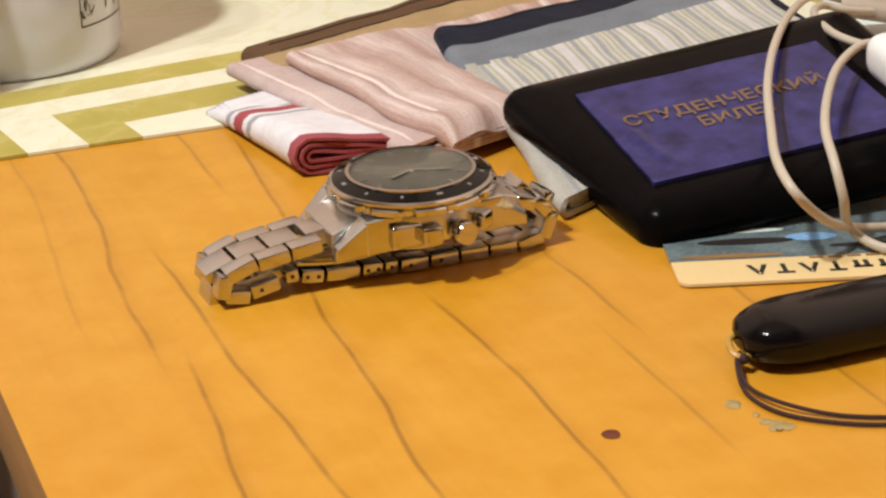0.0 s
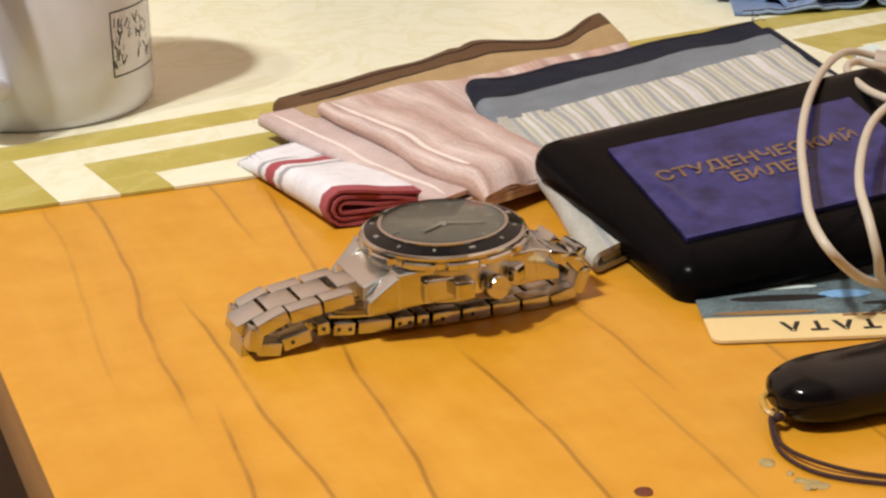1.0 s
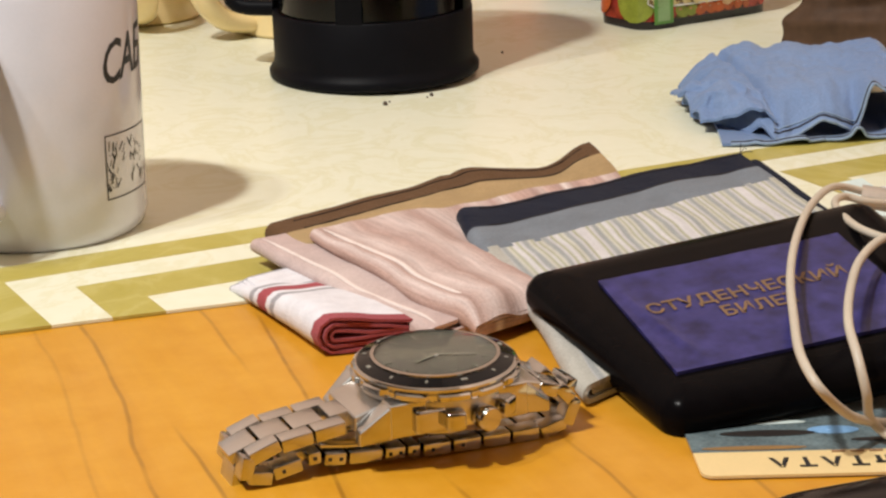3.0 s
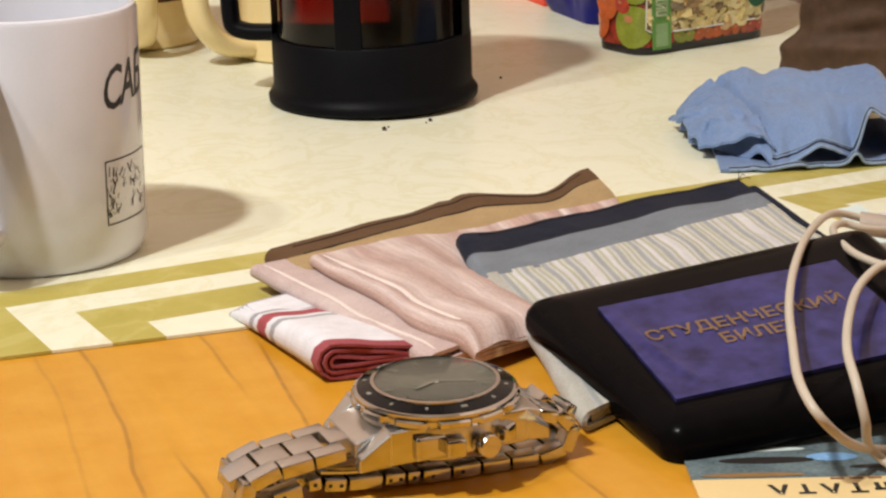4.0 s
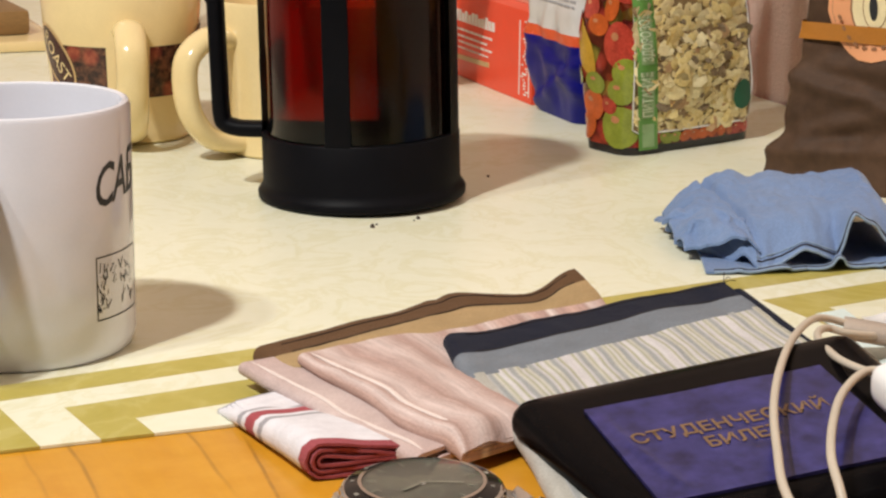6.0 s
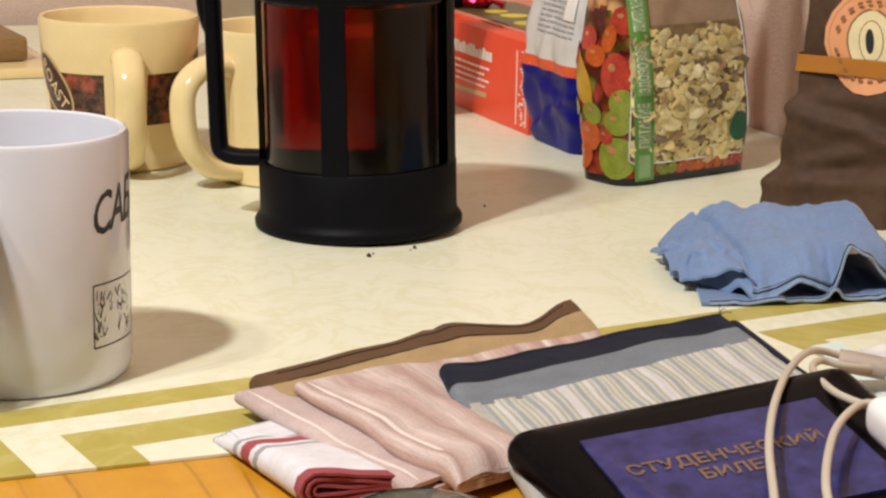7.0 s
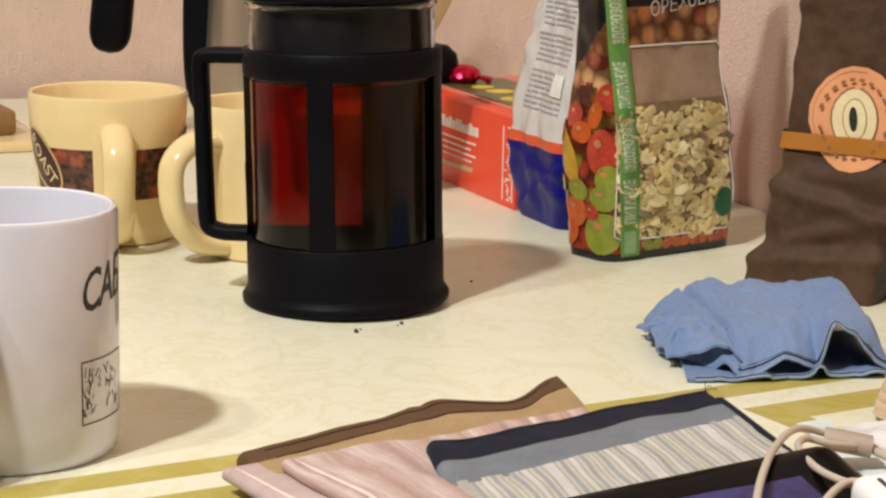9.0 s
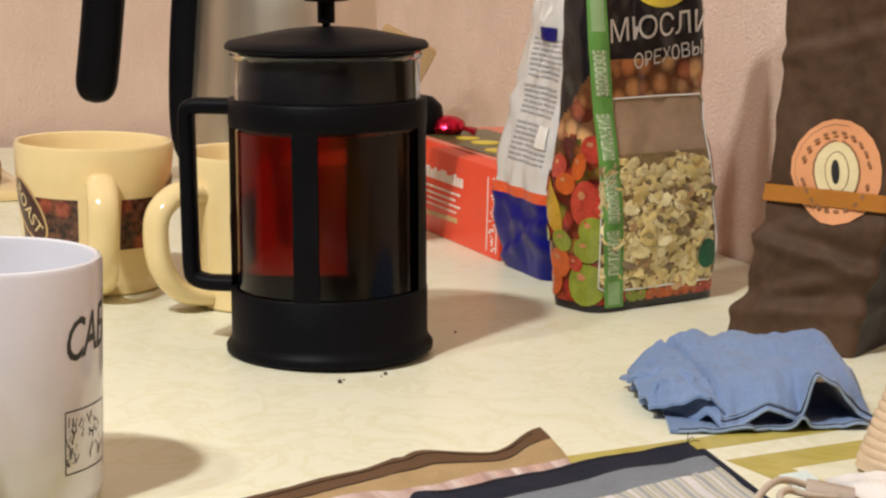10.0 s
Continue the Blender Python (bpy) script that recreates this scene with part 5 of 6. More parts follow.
FAB_TOP = fabric("navy_slate_hem", 1, bands([(0.0, NAVY), (0.145, SLATE), (0.40, (0.40, 0.41, 0.36))], 0.008))
for k in range(2):
    body = turned(na, nb, nc, nd, navy_top, lambda q, r: 0.0016 + 0.0084 * max(0, 1 - r * 1.15) * (1 - 0.8 * q) + 0.0010 * noise.noise(Vector((q * 3, r * 5, 7))) ** 2, k, 0.0016, 0.0026)

    def fn(s, r, body=body, k=k):
        q = 1 - s / 0.46 if s < 0.46 else 0.0
        p = body(s, r * (1 - 0.01 * k))
        w = (0.0042 * math.sin(q * 6.2 + 0.2) + 0.004 * (1 - q) ** 4) * max(0, 1 - r * 1.6)
        p += Vector((0.35, -1, 0)) * w
        return p + Vector((-0.9, -0.45, 0)) * 0.0016 * math.sin(r * 8 + 1.5 * k) * max(0, 1 - abs(s - 0.5) / 0.2)
    hem = lambda s, r: 0 if r < 0.275 + 0.012 * noise.noise(Vector((s * 60, 0, 2))) - 0.015 * max(0, 1 - s / 0.46) else (2 if s > 0.452 else 1)
    part("fold_layer", cloth(fn, 100, 60, 0.0016, hem), [FAB_TOP, FAB_STRIPE, FAB_EDGE], navy, "" if k else "pale striped cotton with slate band and navy hem")
    if k == 0:
        outer = fn
for rr in (0.018, 0.130):
    path = curve_points([outer(0.01 + 0.43 * k / 14, rr) + Vector((0, 0, 0.0009)) for k in range(15)], 4)
    part("stitching", sweep(path, 0.0002, n=6), SEAM, navy)
path = curve_points([outer(0.0, r) + Vector((0.0030, 0.0005, -0.0012)) for r in (0.05, 0.15, 0.3, 0.5, 0.7)], 5)
part("side_hem", sweep(path, 0.0026, 0.0013, 8), FAB_NAVY, navy, "navy hem of the lower layer")
for k, (dx, dy, dz) in enumerate(((0.003, 0.004, 0.002), (0.001, 0.006, 0.0035), (0.005, 0.002, 0.001))):
    p = outer(0.0, 0.0)
    part("loose_thread", sweep(curve_points([p, p + Vector((dx * 0.5, dy * 0.5, dz)), p + Vector((dx, dy, dz * 0.6))], 4), 0.00016, n=5), SEAM, navy)


# ---- blue microfibre cloth ----
def blue_edge_z(s):
    arch = 0.0200 * (math.exp(-(abs(s - 0.75) / 0.062) ** 3) if s < 0.75 else math.exp(-(abs(s - 0.75) / 0.150) ** 2.4))
    return 0.0042 + arch + 0.0068 * math.exp(-((s - 0.53) / 0.095) ** 2) + 0.0035 * math.exp(-((s - 0.25) / 0.030) ** 2) + 0.0016 * noise.noise(Vector((s * 17, 4, 2)))


def fold(d, width):
    """A soft ridge across the distance d."""
    return math.exp(-(d / width) ** 2)


def blue_top(s, r):
    x = 0.103 + 0.096 * s
    near = 0.812 + 0.044 * max(0, 0.30 - s) / 0.30 + 0.018 * s
    far = 0.927 - 0.018 * max(0, s - 0.8) / 0.2 - 0.014 * max(0, 0.25 - s) / 0.25
    y = near + (far - near) * (1 - r)
    side = min(1.0, (min(s / 0.16, (1.0 - s) / 0.13) + 0.04)) if 0 < s < 1 else 0.04
    back = min(1.0, (1 - (1 - r)) / 0.10 + 0.05)
    dome = math.sin(0.5 * math.pi * min(1, side)) ** 0.8 * math.sin(0.5 * math.pi * back) ** 0.7
    z = 0.004 + (0.0140 + 0.0095 * s) * dome
    z += dome * (0.0042 * noise.noise(Vector((s * 3.4, r * 2.4, 1.7))) + 0.0026 * noise.noise(Vector((s * 9, r * 5, 4.2))) + 0.0008 * noise.noise(Vector((s * 30, r * 24, 9))))
    z -= dome * (0.0040 * fold(s - 0.17 - 0.16 * r, 0.014) + 0.0016 * fold(s - 0.42 + 0.25 * r, 0.04) + 0.0012 * fold(s - 0.66 - 0.10 * (1 - r), 0.03))
    k = max(0, (r - 0.72) / 0.28) ** 1.5
    z = z * (1 - k) + blue_edge_z(s) * k
    edge = 1 - min(1, min(s, 1 - s) / 0.12)
    x += 0.0045 * noise.noise(Vector((s * 5, r * 9, 8))) * (0.3 + edge) + 0.0022 * noise.noise(Vector((s * 11, r * 22, 5))) * edge
    y += 0.0040 * noise.noise(Vector((s * 5, r * 4, 12))) + 0.0015 * noise.noise(Vector((s * 22, r * 4, 3)))
    return (x, y, max(z, 0.0036))


rag = thing("cleaning_cloth", pose(0, 0, 0), "crumpled blue microfibre cleaning cloth on the oilcloth", "cloth")
part("upper_fold", sheet(blue_top, 110, 70, 0.0013), FAB_BLUE, rag)


def blue_low(s, r):
    x = 0.110 + 0.087 * s
    y = 0.8095 + 0.018 * s + 0.012 * max(0, 0.3 - s) + 0.080 * (1 - r) + 0.0035 * noise.noise(Vector((s * 7, 3, 2)))
    z = 0.0030 + (0.0050 * fold(s - 0.655, 0.045) + 0.0022 * fold(s - 0.93, 0.04) + 0.0016 * fold(s - 0.36, 0.05)) * r ** 2 + 0.0010 * max(0, noise.noise(Vector((s * 16, 1, 6)))) * r
    return (x + 0.004 * noise.noise(Vector((s * 12, r, 3))) * r, y, z)


part("lower_fold", sheet(blue_low, 90, 30, 0.0013), FAB_BLUE, rag)
# stitched hems along the open edges
for fn, lo, hi in ((blue_top, 0.30, 0.99), (blue_low, 0.04, 0.99)):
    for r, dz, width, m in ((1.0, -0.0005, 0.0006, FAB_HEM), (0.980, 0.0001, 0.00035, SEAM), (0.965, 0.0001, 0.00035, FAB_HEM)):
        path = curve_points([Vector(fn(lo + (hi - lo) * k / 30, r)) + Vector((0, -0.0003, dz)) for k in range(31)], 3)
        part("hem", sweep(path, width, width, 8), m, rag)


def blue_flap(s, r):
    x = 0.0965 + 0.030 * s + 0.007 * r + 0.0035 * noise.noise(Vector((s * 3, r * 7, 40)))
    y = 0.836 + 0.056 * (1 - r) - 0.014 * s + 0.005 * noise.noise(Vector((s * 6, r * 5, 30)))
    z = 0.0040 + 0.0150 * math.sin(math.pi * min(1, 0.10 + 0.82 * (1 - r))) ** 0.7 * math.sin(math.pi * (0.10 + 0.66 * s)) ** 0.7 + 0.0030 * noise.noise(Vector((s * 5, r * 5, 22)))
    z += 0.0048 * max(0, (r - 0.75) / 0.25) * fold(s - 0.75, 0.22)
    return (x, y, max(z, 0.0034))


part("side_fold", sheet(blue_flap, 40, 40, 0.0013), FAB_BLUE, rag)


# ---- wallet with the student card ----
wal = pose(0.0604, 0.5192, 0.0152, 0, 0, 17.5) @ pose(0, 0, 0, 7.6) @ pose(0, 0, 0, 0, -5.8)
wallet = thing("wallet", wal, "black patent leather wallet holding a blue student card", "wallet")
# padded cover: rounded in plan, soft over its rim, flat round the window
bm, rings = bmesh.new(), []
WX0, WX1, WY0, WY1 = -0.0158, 0.1005, -0.0150, 0.0775
for z, inset in ((-0.0152, 0.0060), (-0.0150, 0.0030), (-0.0140, 0.0010), (-0.0118, 0.0001), (-0.0092, 0.0), (-0.0066, 0.0006), (-0.0042, 0.0022), (-0.0026, 0.0048), (-0.0018, 0.0085), (-0.0016, 0.0120)):
    ring = []
    for cx, cy, a0 in ((WX0, WY0, 180), (WX1, WY0, 270), (WX1, WY1, 0), (WX0, WY1, 90)):
        rad = 0.0065
        sx, sy = (1 if cx == WX0 else -1), (1 if cy == WY0 else -1)
        for i in range(7):
            t = radians(a0 + 15 * i)
            rr = max(rad - inset * 0.6, 0.002)
            x, y = cx + sx * (inset + rr) + rr * math.cos(t), cy + sy * (inset + rr) + rr * math.sin(t)
            x += -0.0058 * (y - 0.046) / 0.05 * max(0, 1 - (x - WX0) / 0.05)
            y += max(0, (y - 0.03) / 0.05) * (0.0015 + 0.055 * max(x, 0))
            ring.append(bm.verts.new((x, y, z + 0.0004 * noise.noise(Vector((x * 70, y * 70, z * 40))))))
    rings.append(ring)
for p, q in zip(rings, rings[1:]):
    for i in range(len(p)):
        bm.faces.new((p[i], p[(i + 1) % len(p)], q[(i + 1) % len(p)], q[i]))
bm.faces.new(rings[0])
bm.faces.new(rings[-1])
part("cover", bm, LEATHER, wallet, smooth=60)

def cover_z(x, y):
    s, r = (x + 0.001) / 0.078, 1 - (y + 0.001) / 0.059
    return -0.0006 + 0.0003 * noise.noise(Vector((s * 4, r * 3, 6))) + 0.0008 * math.exp(-((s - 0.045 - 0.10 * r * r) / 0.018) ** 2) * math.sin(math.pi * min(1, max(0, r)))


bm = sheet(lambda s, r: (-0.001 + 0.078 * s, -0.001 + 0.059 * (1 - r), cover_z(-0.001 + 0.078 * s, -0.001 + 0.059 * (1 - r))), 60, 40, 0.0012)
part("student_card", bm, BLUE_COVER, wallet, "blue student card cover behind plastic")
for body, x, y, size in (("СТУДЕНЧЕСКИЙ", 0.0362, 0.0342, 0.0084), ("БИЛЕТ", 0.0362, 0.0247, 0.0084)):
    bm = letters(body, size, 1.0, bold=0.00018)
    w = max(v.co.x for v in bm.verts) - min(v.co.x for v in bm.verts)
    k = (0.0625 if len(body) > 6 else 0.0240) / w
    part("lettering", bend(bm, lambda co: (x + co.x * k, y + co.y, cover_z(x + co.x * k, y + co.y) + 0.00030)), GOLD, wallet, "worn gold capital letters", smooth=0)

# ---- loyalty card under the wallet ----
card = thing("plastic_card", pose(0.0625, 0.478, 0.0004, 0, 0, 3.0), "plastic card with tan strip and photo, under the wallet", "card")


def card_piece(y0, y1, z, mat, name, radius=0.0032):
    bm = bmesh.new()
    pts = []
    x0, x1 = 0.0, 0.0856
    low, high = (radius if y0 <= 0 else 0.0), (radius if y1 >= 0.0539 else 0.0)
    for cx, cy, a, rr in ((x0, y0, 180, low), (x1, y0, 270, low), (x1, y1, 0, high), (x0, y1, 90, high)):
        for k in range(6 if rr else 1):
            t = radians(a + 18 * k)
            pts.append((cx + (rr if cx == x0 else -rr) + rr * math.cos(t), cy + (rr if cy == y0 else -rr) + rr * math.sin(t)))
    f = bm.faces.new([bm.verts.new((x, y, z)) for x, y in pts])
    g = bmesh.ops.extrude_face_region(bm, geom=[f])
    for v in g["geom"]:
        if isinstance(v, bmesh.types.BMVert):
            v.co.z -= 0.0008
    part(name, bm, mat, card, smooth=20)


card_piece(0.0, 0.0150, 0.0009, CARD_TAN, "tan_strip")
card_piece(0.0150, 0.0540, 0.0009, CARD_BLUE, "photo")
for k, body in enumerate("АТАТ"):
    bm = letters(body, 0.0078, 1.0, bold=0.0003)
    bend(bm, lambda co: (0.0215 + k * 0.0068 - co.x * 0.95, 0.0079 - co.y, 0.00105))
    part("lettering", bm, INK, card, "dark capital letters printed upside down", smooth=0)
bm = bmesh.new()
for k in range(4, 8):
    box(bm, (0.0215 + k * 0.0068, 0.0064, 0.00105), (0.0050, 0.0011, 0.0002))
    box(bm, (0.0202 + k * 0.0068, 0.0081, 0.00105), (0.0013, 0.0046, 0.0002))
    box(bm, (0.0228 + k * 0.0068, 0.0081, 0.00105), (0.0013, 0.0046, 0.0002))
part("print_bar", bm, INK, card, "dark bars in place of a printed name", smooth=0)
bm = bmesh.new()
for k in range(6):
    box(bm, (0.038 + k * 0.005, 0.0138, 0.00105), (0.0036, 0.0008, 0.0002))
part("small_print", bm, STICKER_DARK, card, smooth=0)
for x, y, r1, r2, m in ((0.040, 0.0285, 0.007, 0.0028, CARD_GLOW), (0.022, 0.0270, 0.013, 0.0022, KRAFT_DARK), (0.055, 0.0215, 0.012, 0.0016, KRAFT_DARK), (0.0165, 0.0172, 0.014, 0.0014, BROWN_WOOD), (0.018, 0.0345, 0.016, 0.0016, PALE_PAPER)):
    bm = lathe([(0, 0.0), (1.0, 0.0)], 24)
    bend(bm, lambda co: (x + co.x * r1, y + co.y * r2, 0.00104))
    part("photo_detail", bm, m, card, smooth=0)

# ---- black key fob on a cord ----
fob = thing("key_fob", pose(0.0730, 0.4300, 0.0, 0, 0, 22), "glossy black oblong fob with a dark wrist cord", "key fob")
spine = [Vector((-0.0015 + 0.0755 * k / 40, 0.0020, 0.0069)) for k in range(41)]
bm = sweep(spine, 0.0110, 0.0066, 28, square=0.72, taper=lambda t: (0.30 + 0.70 * math.sqrt(max(0, 1 - (1 - min(1, t / 0.20)) ** 2))) * (1.0 if t < 0.85 else math.sqrt(max(0.05, 1 - ((t - 0.85) / 0.15) ** 2))))
part("shell", bm, FOB, fob)
bm = bmesh.new()
box(bm, (0.060, 0.0055, 0.0133), (0.022, 0.006, 0.0010), 0.0004)
part("green_label", bm, GREEN_PLASTIC, fob)
path = curve_points([(0.001, 0.006, 0.0075), (-0.0030, 0.0045, 0.0062), (-0.0036, 0.001, 0.0044), (-0.0018, -0.001, 0.0036), (0.001, 0.0, 0.0045)], 6)
part("loop", sweep(path, 0.0009, n=8), AMBER, fob, "amber plastic eyelet")
cord_a = [(-0.002, 0.001, 0.0045), (-0.0046, -0.0022, 0.003), (-0.0078, -0.012, 0.0010), (-0.0060, -0.0235, 0.0008), (0.002, -0.0325, 0.0008), (0.0135, -0.0392, 0.0008), (0.030, -0.0440, 0.0008)]
cord_b = [(-0.002, 0.0005, 0.0040), (-0.0040, -0.0025, 0.0026), (-0.0066, -0.0115, 0.0018), (-0.0040, -0.0215, 0.0018), (0.0045, -0.0300, 0.0009), (0.0160, -0.0365, 0.0008), (0.031, -0.0420, 0.0008)]
for c in (cord_a, cord_b):
    part("cord", sweep(curve_points(c, 8), 0.0005, n=8), CORD, fob)
bm = lathe([(0, -0.0014), (0.0010, -0.0012), (0.0013, 0.0), (0.0010, 0.0012), (0, 0.0014)], 14)
part("cord_bead", bm, CORD, fob, m=pose(-0.0022, -0.0012, 0.0036, 70, 0, 20))

# ---- beige earphone leads ----
leads = thing("earphone_lead", pose(0, 0, 0), "looped beige earphone leads lying over the wallet", "cable")
LEAD = [
    [(0.150, 0.662, 0.021), (0.140, 0.661, 0.024), (0.126, 0.652, 0.029), (0.113, 0.621, 0.032), (0.102, 0.583, 0.033), (0.095, 0.551, 0.031), (0.091, 0.519, 0.029), (0.089, 0.496, 0.0275), (0.092, 0.484, 0.023), (0.101, 0.491, 0.013), (0.110, 0.500, 0.007), (0.122, 0.507, 0.004)],
    [(0.150, 0.658, 0.021), (0.137, 0.649, 0.0245), (0.128, 0.647, 0.027), (0.122, 0.630, 0.029), (0.122, 0.603, 0.031), (0.126, 0.587, 0.032), (0.134, 0.573, 0.033), (0.144, 0.560, 0.032)],
    [(0.144, 0.572, 0.034), (0.133, 0.575, 0.0345), (0.126, 0.575, 0.0345), (0.116, 0.557, 0.034), (0.109, 0.535, 0.0325), (0.104, 0.511, 0.031), (0.104, 0.497, 0.0265), (0.106, 0.493, 0.018), (0.109, 0.499, 0.008), (0.116, 0.495, 0.0035), (0.128, 0.490, 0.0025)],
]
for pts in LEAD:
    part("lead", sweep(curve_points(pts, 10), 0.00130, n=12), CABLE, leads)
path = curve_points([(0.137, 0.662, 0.0228), (0.1395, 0.6615, 0.0226), (0.148, 0.660, 0.0215), (0.153, 0.659, 0.0208)], 5)
part("splitter", sweep(path, 0.0058, 0.0035, 14, square=0.75), GREY_PLASTIC, leads, "greige plastic splitter")
for dy in (-0.003, 0.003):
    part("lead", sweep(curve_points([(0.152, 0.659 + dy, 0.0208), (0.165, 0.652 + dy, 0.016), (0.182, 0.640 + dy * 2, 0.012)], 8), 0.0014, n=10), CABLE, leads)
plug = thing("white_adapter", pose(0.1425, 0.522, 0.0345, 6, -5, 14), "white plastic adapter lying on the wallet", "adapter")
bm = bmesh.new()
box(bm, (0.0, 0.0, 0.004), (0.030, 0.062, 0.0130), 0.0060, 6)
part("shell", bm, WHITE_PLASTIC, plug)
bm = bmesh.new()
box(bm, (0.003, -0.004, 0.0107), (0.012, 0.026, 0.0008), 0.0004)
part("recess", bm, GREY_PLASTIC, plug)
bm = bmesh.new()
box(bm, (-0.0085, 0.020, 0.0107), (0.0010, 0.0068, 0.0006))
part("slot", bm, INK, plug)

# papers and ribbed tube past the wallet
def strip(name, a, b, wide, z, mat, label, category, tilt=0.0):
    a, b = Vector(a), Vector(b)
    bm, d = bmesh.new(), (b - a)
    box(bm, (d.length / 2, 0, 0), (d.length, wide, 0.0008))
    ob = solo(name, bm, mat, pose(a.x, a.y, z, tilt, 0, math.degrees(math.atan2(d.y, d.x))), label, category)
    return ob


strip("paper_slip", (0.143, 0.716), (0.160, 0.625), 0.011, 0.0130, PALE_PAPER, "pale blue-green paper slip beside the wallet", "paper", 8)
bm = sheet(lambda s, r: (0.160 + 0.060 * s, 0.655 + 0.085 * (1 - r), 0.0045 + 0.0035 * math.sin(s * 4 + r * 3) + 0.002 * noise.noise(Vector((s * 6, r * 6, 1)))), 30, 30, 0.0006)
solo("white_wrapper", bm, WHITE_PLASTIC, pose(0, 0, 0), "crumpled white plastic wrapper beside the wallet", "wrapper")
RT = []
for k in range(17):
    z = 0.002 + 0.0036 * k
    r = 0.0215 - 0.0120 * (k / 17)
    RT += [(r, z), (r + 0.0005, z + 0.0012), (r + 0.0005, z + 0.0024), (r, z + 0.0034)]
tube = solo("ribbed_tube", lathe([(0, 0.0), (0.022, 0.0)] + RT + [(0.008, 0.0642), (0, 0.0645)], 48), RIBBED, pose(0.198, 0.757, CLOTH_Z, -4, 9, 0), "tan ribbed plastic tube standing on the oilcloth", "tube")

# ---- wrist watch ----
watch = thing("wrist_watch", pose(-0.0068, 0.5035, 0.0, 0, 0, 24), "steel wrist watch with black bezel, lying on its bracelet", "watch")
case_m = pose(0.0018, 0.0004, 0.0014, 0.5, -1.0, 0)
RW = 0.0209
part("case", lathe([(0, 0.0085), (0.0150, 0.0085), (0.0165, 0.0095), (0.0192, 0.0105), (0.0200, 0.0125), (0.0202, 0.0178), (0.0198, 0.0190), (0, 0.0190)], 72), STEEL, watch, m=case_m)
bm = lathe([(RW - 0.0010, 0.0188), (RW + 0.0010, 0.0188), (RW + 0.0016, 0.0191), (RW + 0.0017, 0.0204), (RW + 0.0012, 0.0208), (RW + 0.0003, 0.0210), (RW + 0.0003, 0.0213), (RW + 0.0009, 0.0215), (RW + 0.0009, 0.0220), (RW + 0.0004, 0.0224), (RW - 0.0002, 0.0225), (RW - 0.0006, 0.0223), (RW - 0.0010, 0.0188)], 144)
for v in bm.verts:
    a = math.atan2(v.co.y, v.co.x)
    if v.co.z < 0.0209 and math.hypot(v.co.x, v.co.y) > RW + 0.001:
        k = 1 - 0.045 * (1 if (a * 12 / math.pi) % 2.0 < 0.62 else 0)
        v.co.x, v.co.y = v.co.x * k, v.co.y * k
part("bezel", bm, POLISH, watch, "notched polished steel bezel", m=case_m, smooth=28)
part("bezel_insert", lathe([(RW - 0.0001, 0.0226), (RW - 0.0036, 0.0237), (RW - 0.0036, 0.0222), (RW - 0.0001, 0.0216)], 96), BEZEL, watch, "black bezel ring with silver marks", m=case_m)
for k in range(12):
    bm = bmesh.new()
    box(bm, (RW - 0.0024, 0, 0.0231), (0.0016, 0.0007 if k % 3 else 0.0016, 0.0006), m=Matrix.Rotation(radians(30 * k), 4, "Z"))
    part("bezel_mark", bm, DIAL_PRINT, watch, m=case_m)
part("crystal_ring", lathe([(RW - 0.0037, 0.0220), (RW - 0.0037, 0.0242), (RW - 0.0047, 0.0243), (RW - 0.0047, 0.0215)], 96), POLISH, watch, m=case_m)
part("dial", lathe([(0, 0.0231), (RW - 0.0047, 0.0231), (RW - 0.0047, 0.0225), (0, 0.0225)], 72), DIAL, watch, "dark grey dial", m=case_m)
for k in range(12):
    bm = bmesh.new()
    box(bm, (RW - 0.0074, 0, 0.0232), (0.0026, 0.0007, 0.0003), m=Matrix.Rotation(radians(30 * k), 4, "Z"))
    part("hour_mark", bm, DIAL_FAINT, watch, m=case_m)
for ang, ln, wd in ((205, 0.0085, 0.0011), (335, 0.0118, 0.0009)):
    bm = bmesh.new()
    box(bm, (ln / 2 - 0.001, 0, 0.0235), (ln, wd, 0.0002), m=Matrix.Rotation(radians(ang), 4, "Z"))
    part("pointer", bm, DIAL_FAINT, watch, m=case_m)
part("pointer_cap", lathe([(0, 0.02355), (0.0009, 0.0235), (0.0010, 0.0232)], 16), SILVER, watch, m=case_m)
for sx, sy in ((0.0055, 0.0), (-0.0055, 0.002), (0.0, -0.0058)):
    part("subdial", lathe([(0.0030, 0.02312), (0.0032, 0.02318), (0.0034, 0.02312)], 24), DIAL_FAINT, watch, m=case_m @ Matrix.Translation((sx, sy, 0)))
part("crystal", lathe([(0, 0.0245), (RW - 0.0052, 0.0245), (RW - 0.0048, 0.0243), (RW - 0.0048, 0.0239), (0, 0.0239)], 72), COATED, watch, "domed glass crystal", m=case_m).visible_shadow = False
bm = lathe([(0, 0), (0.0032, 0), (0.0034, 0.001), (0.0034, 0.0032), (0.0030, 0.0040), (0, 0.0042)], 24)
part("crown", bm, POLISH, watch, m=case_m @ pose(0.0045, -0.0198, 0.0128, 90, 0, 12))
for px, pr in ((-0.0035, 0), (0.0115, 0)):
    bm = bmesh.new()
    box(bm, (0, 0, 0), (0.0052, 0.0058, 0.0050), 0.0009, 3)
    yy = -math.sqrt(0.0205 ** 2 - px ** 2)
    part("pusher", bm, POLISH, watch, m=case_m @ pose(px, yy, 0.0135, 0, 0, math.degrees(math.atan2(yy, px)) + 90))
bm = bmesh.new()
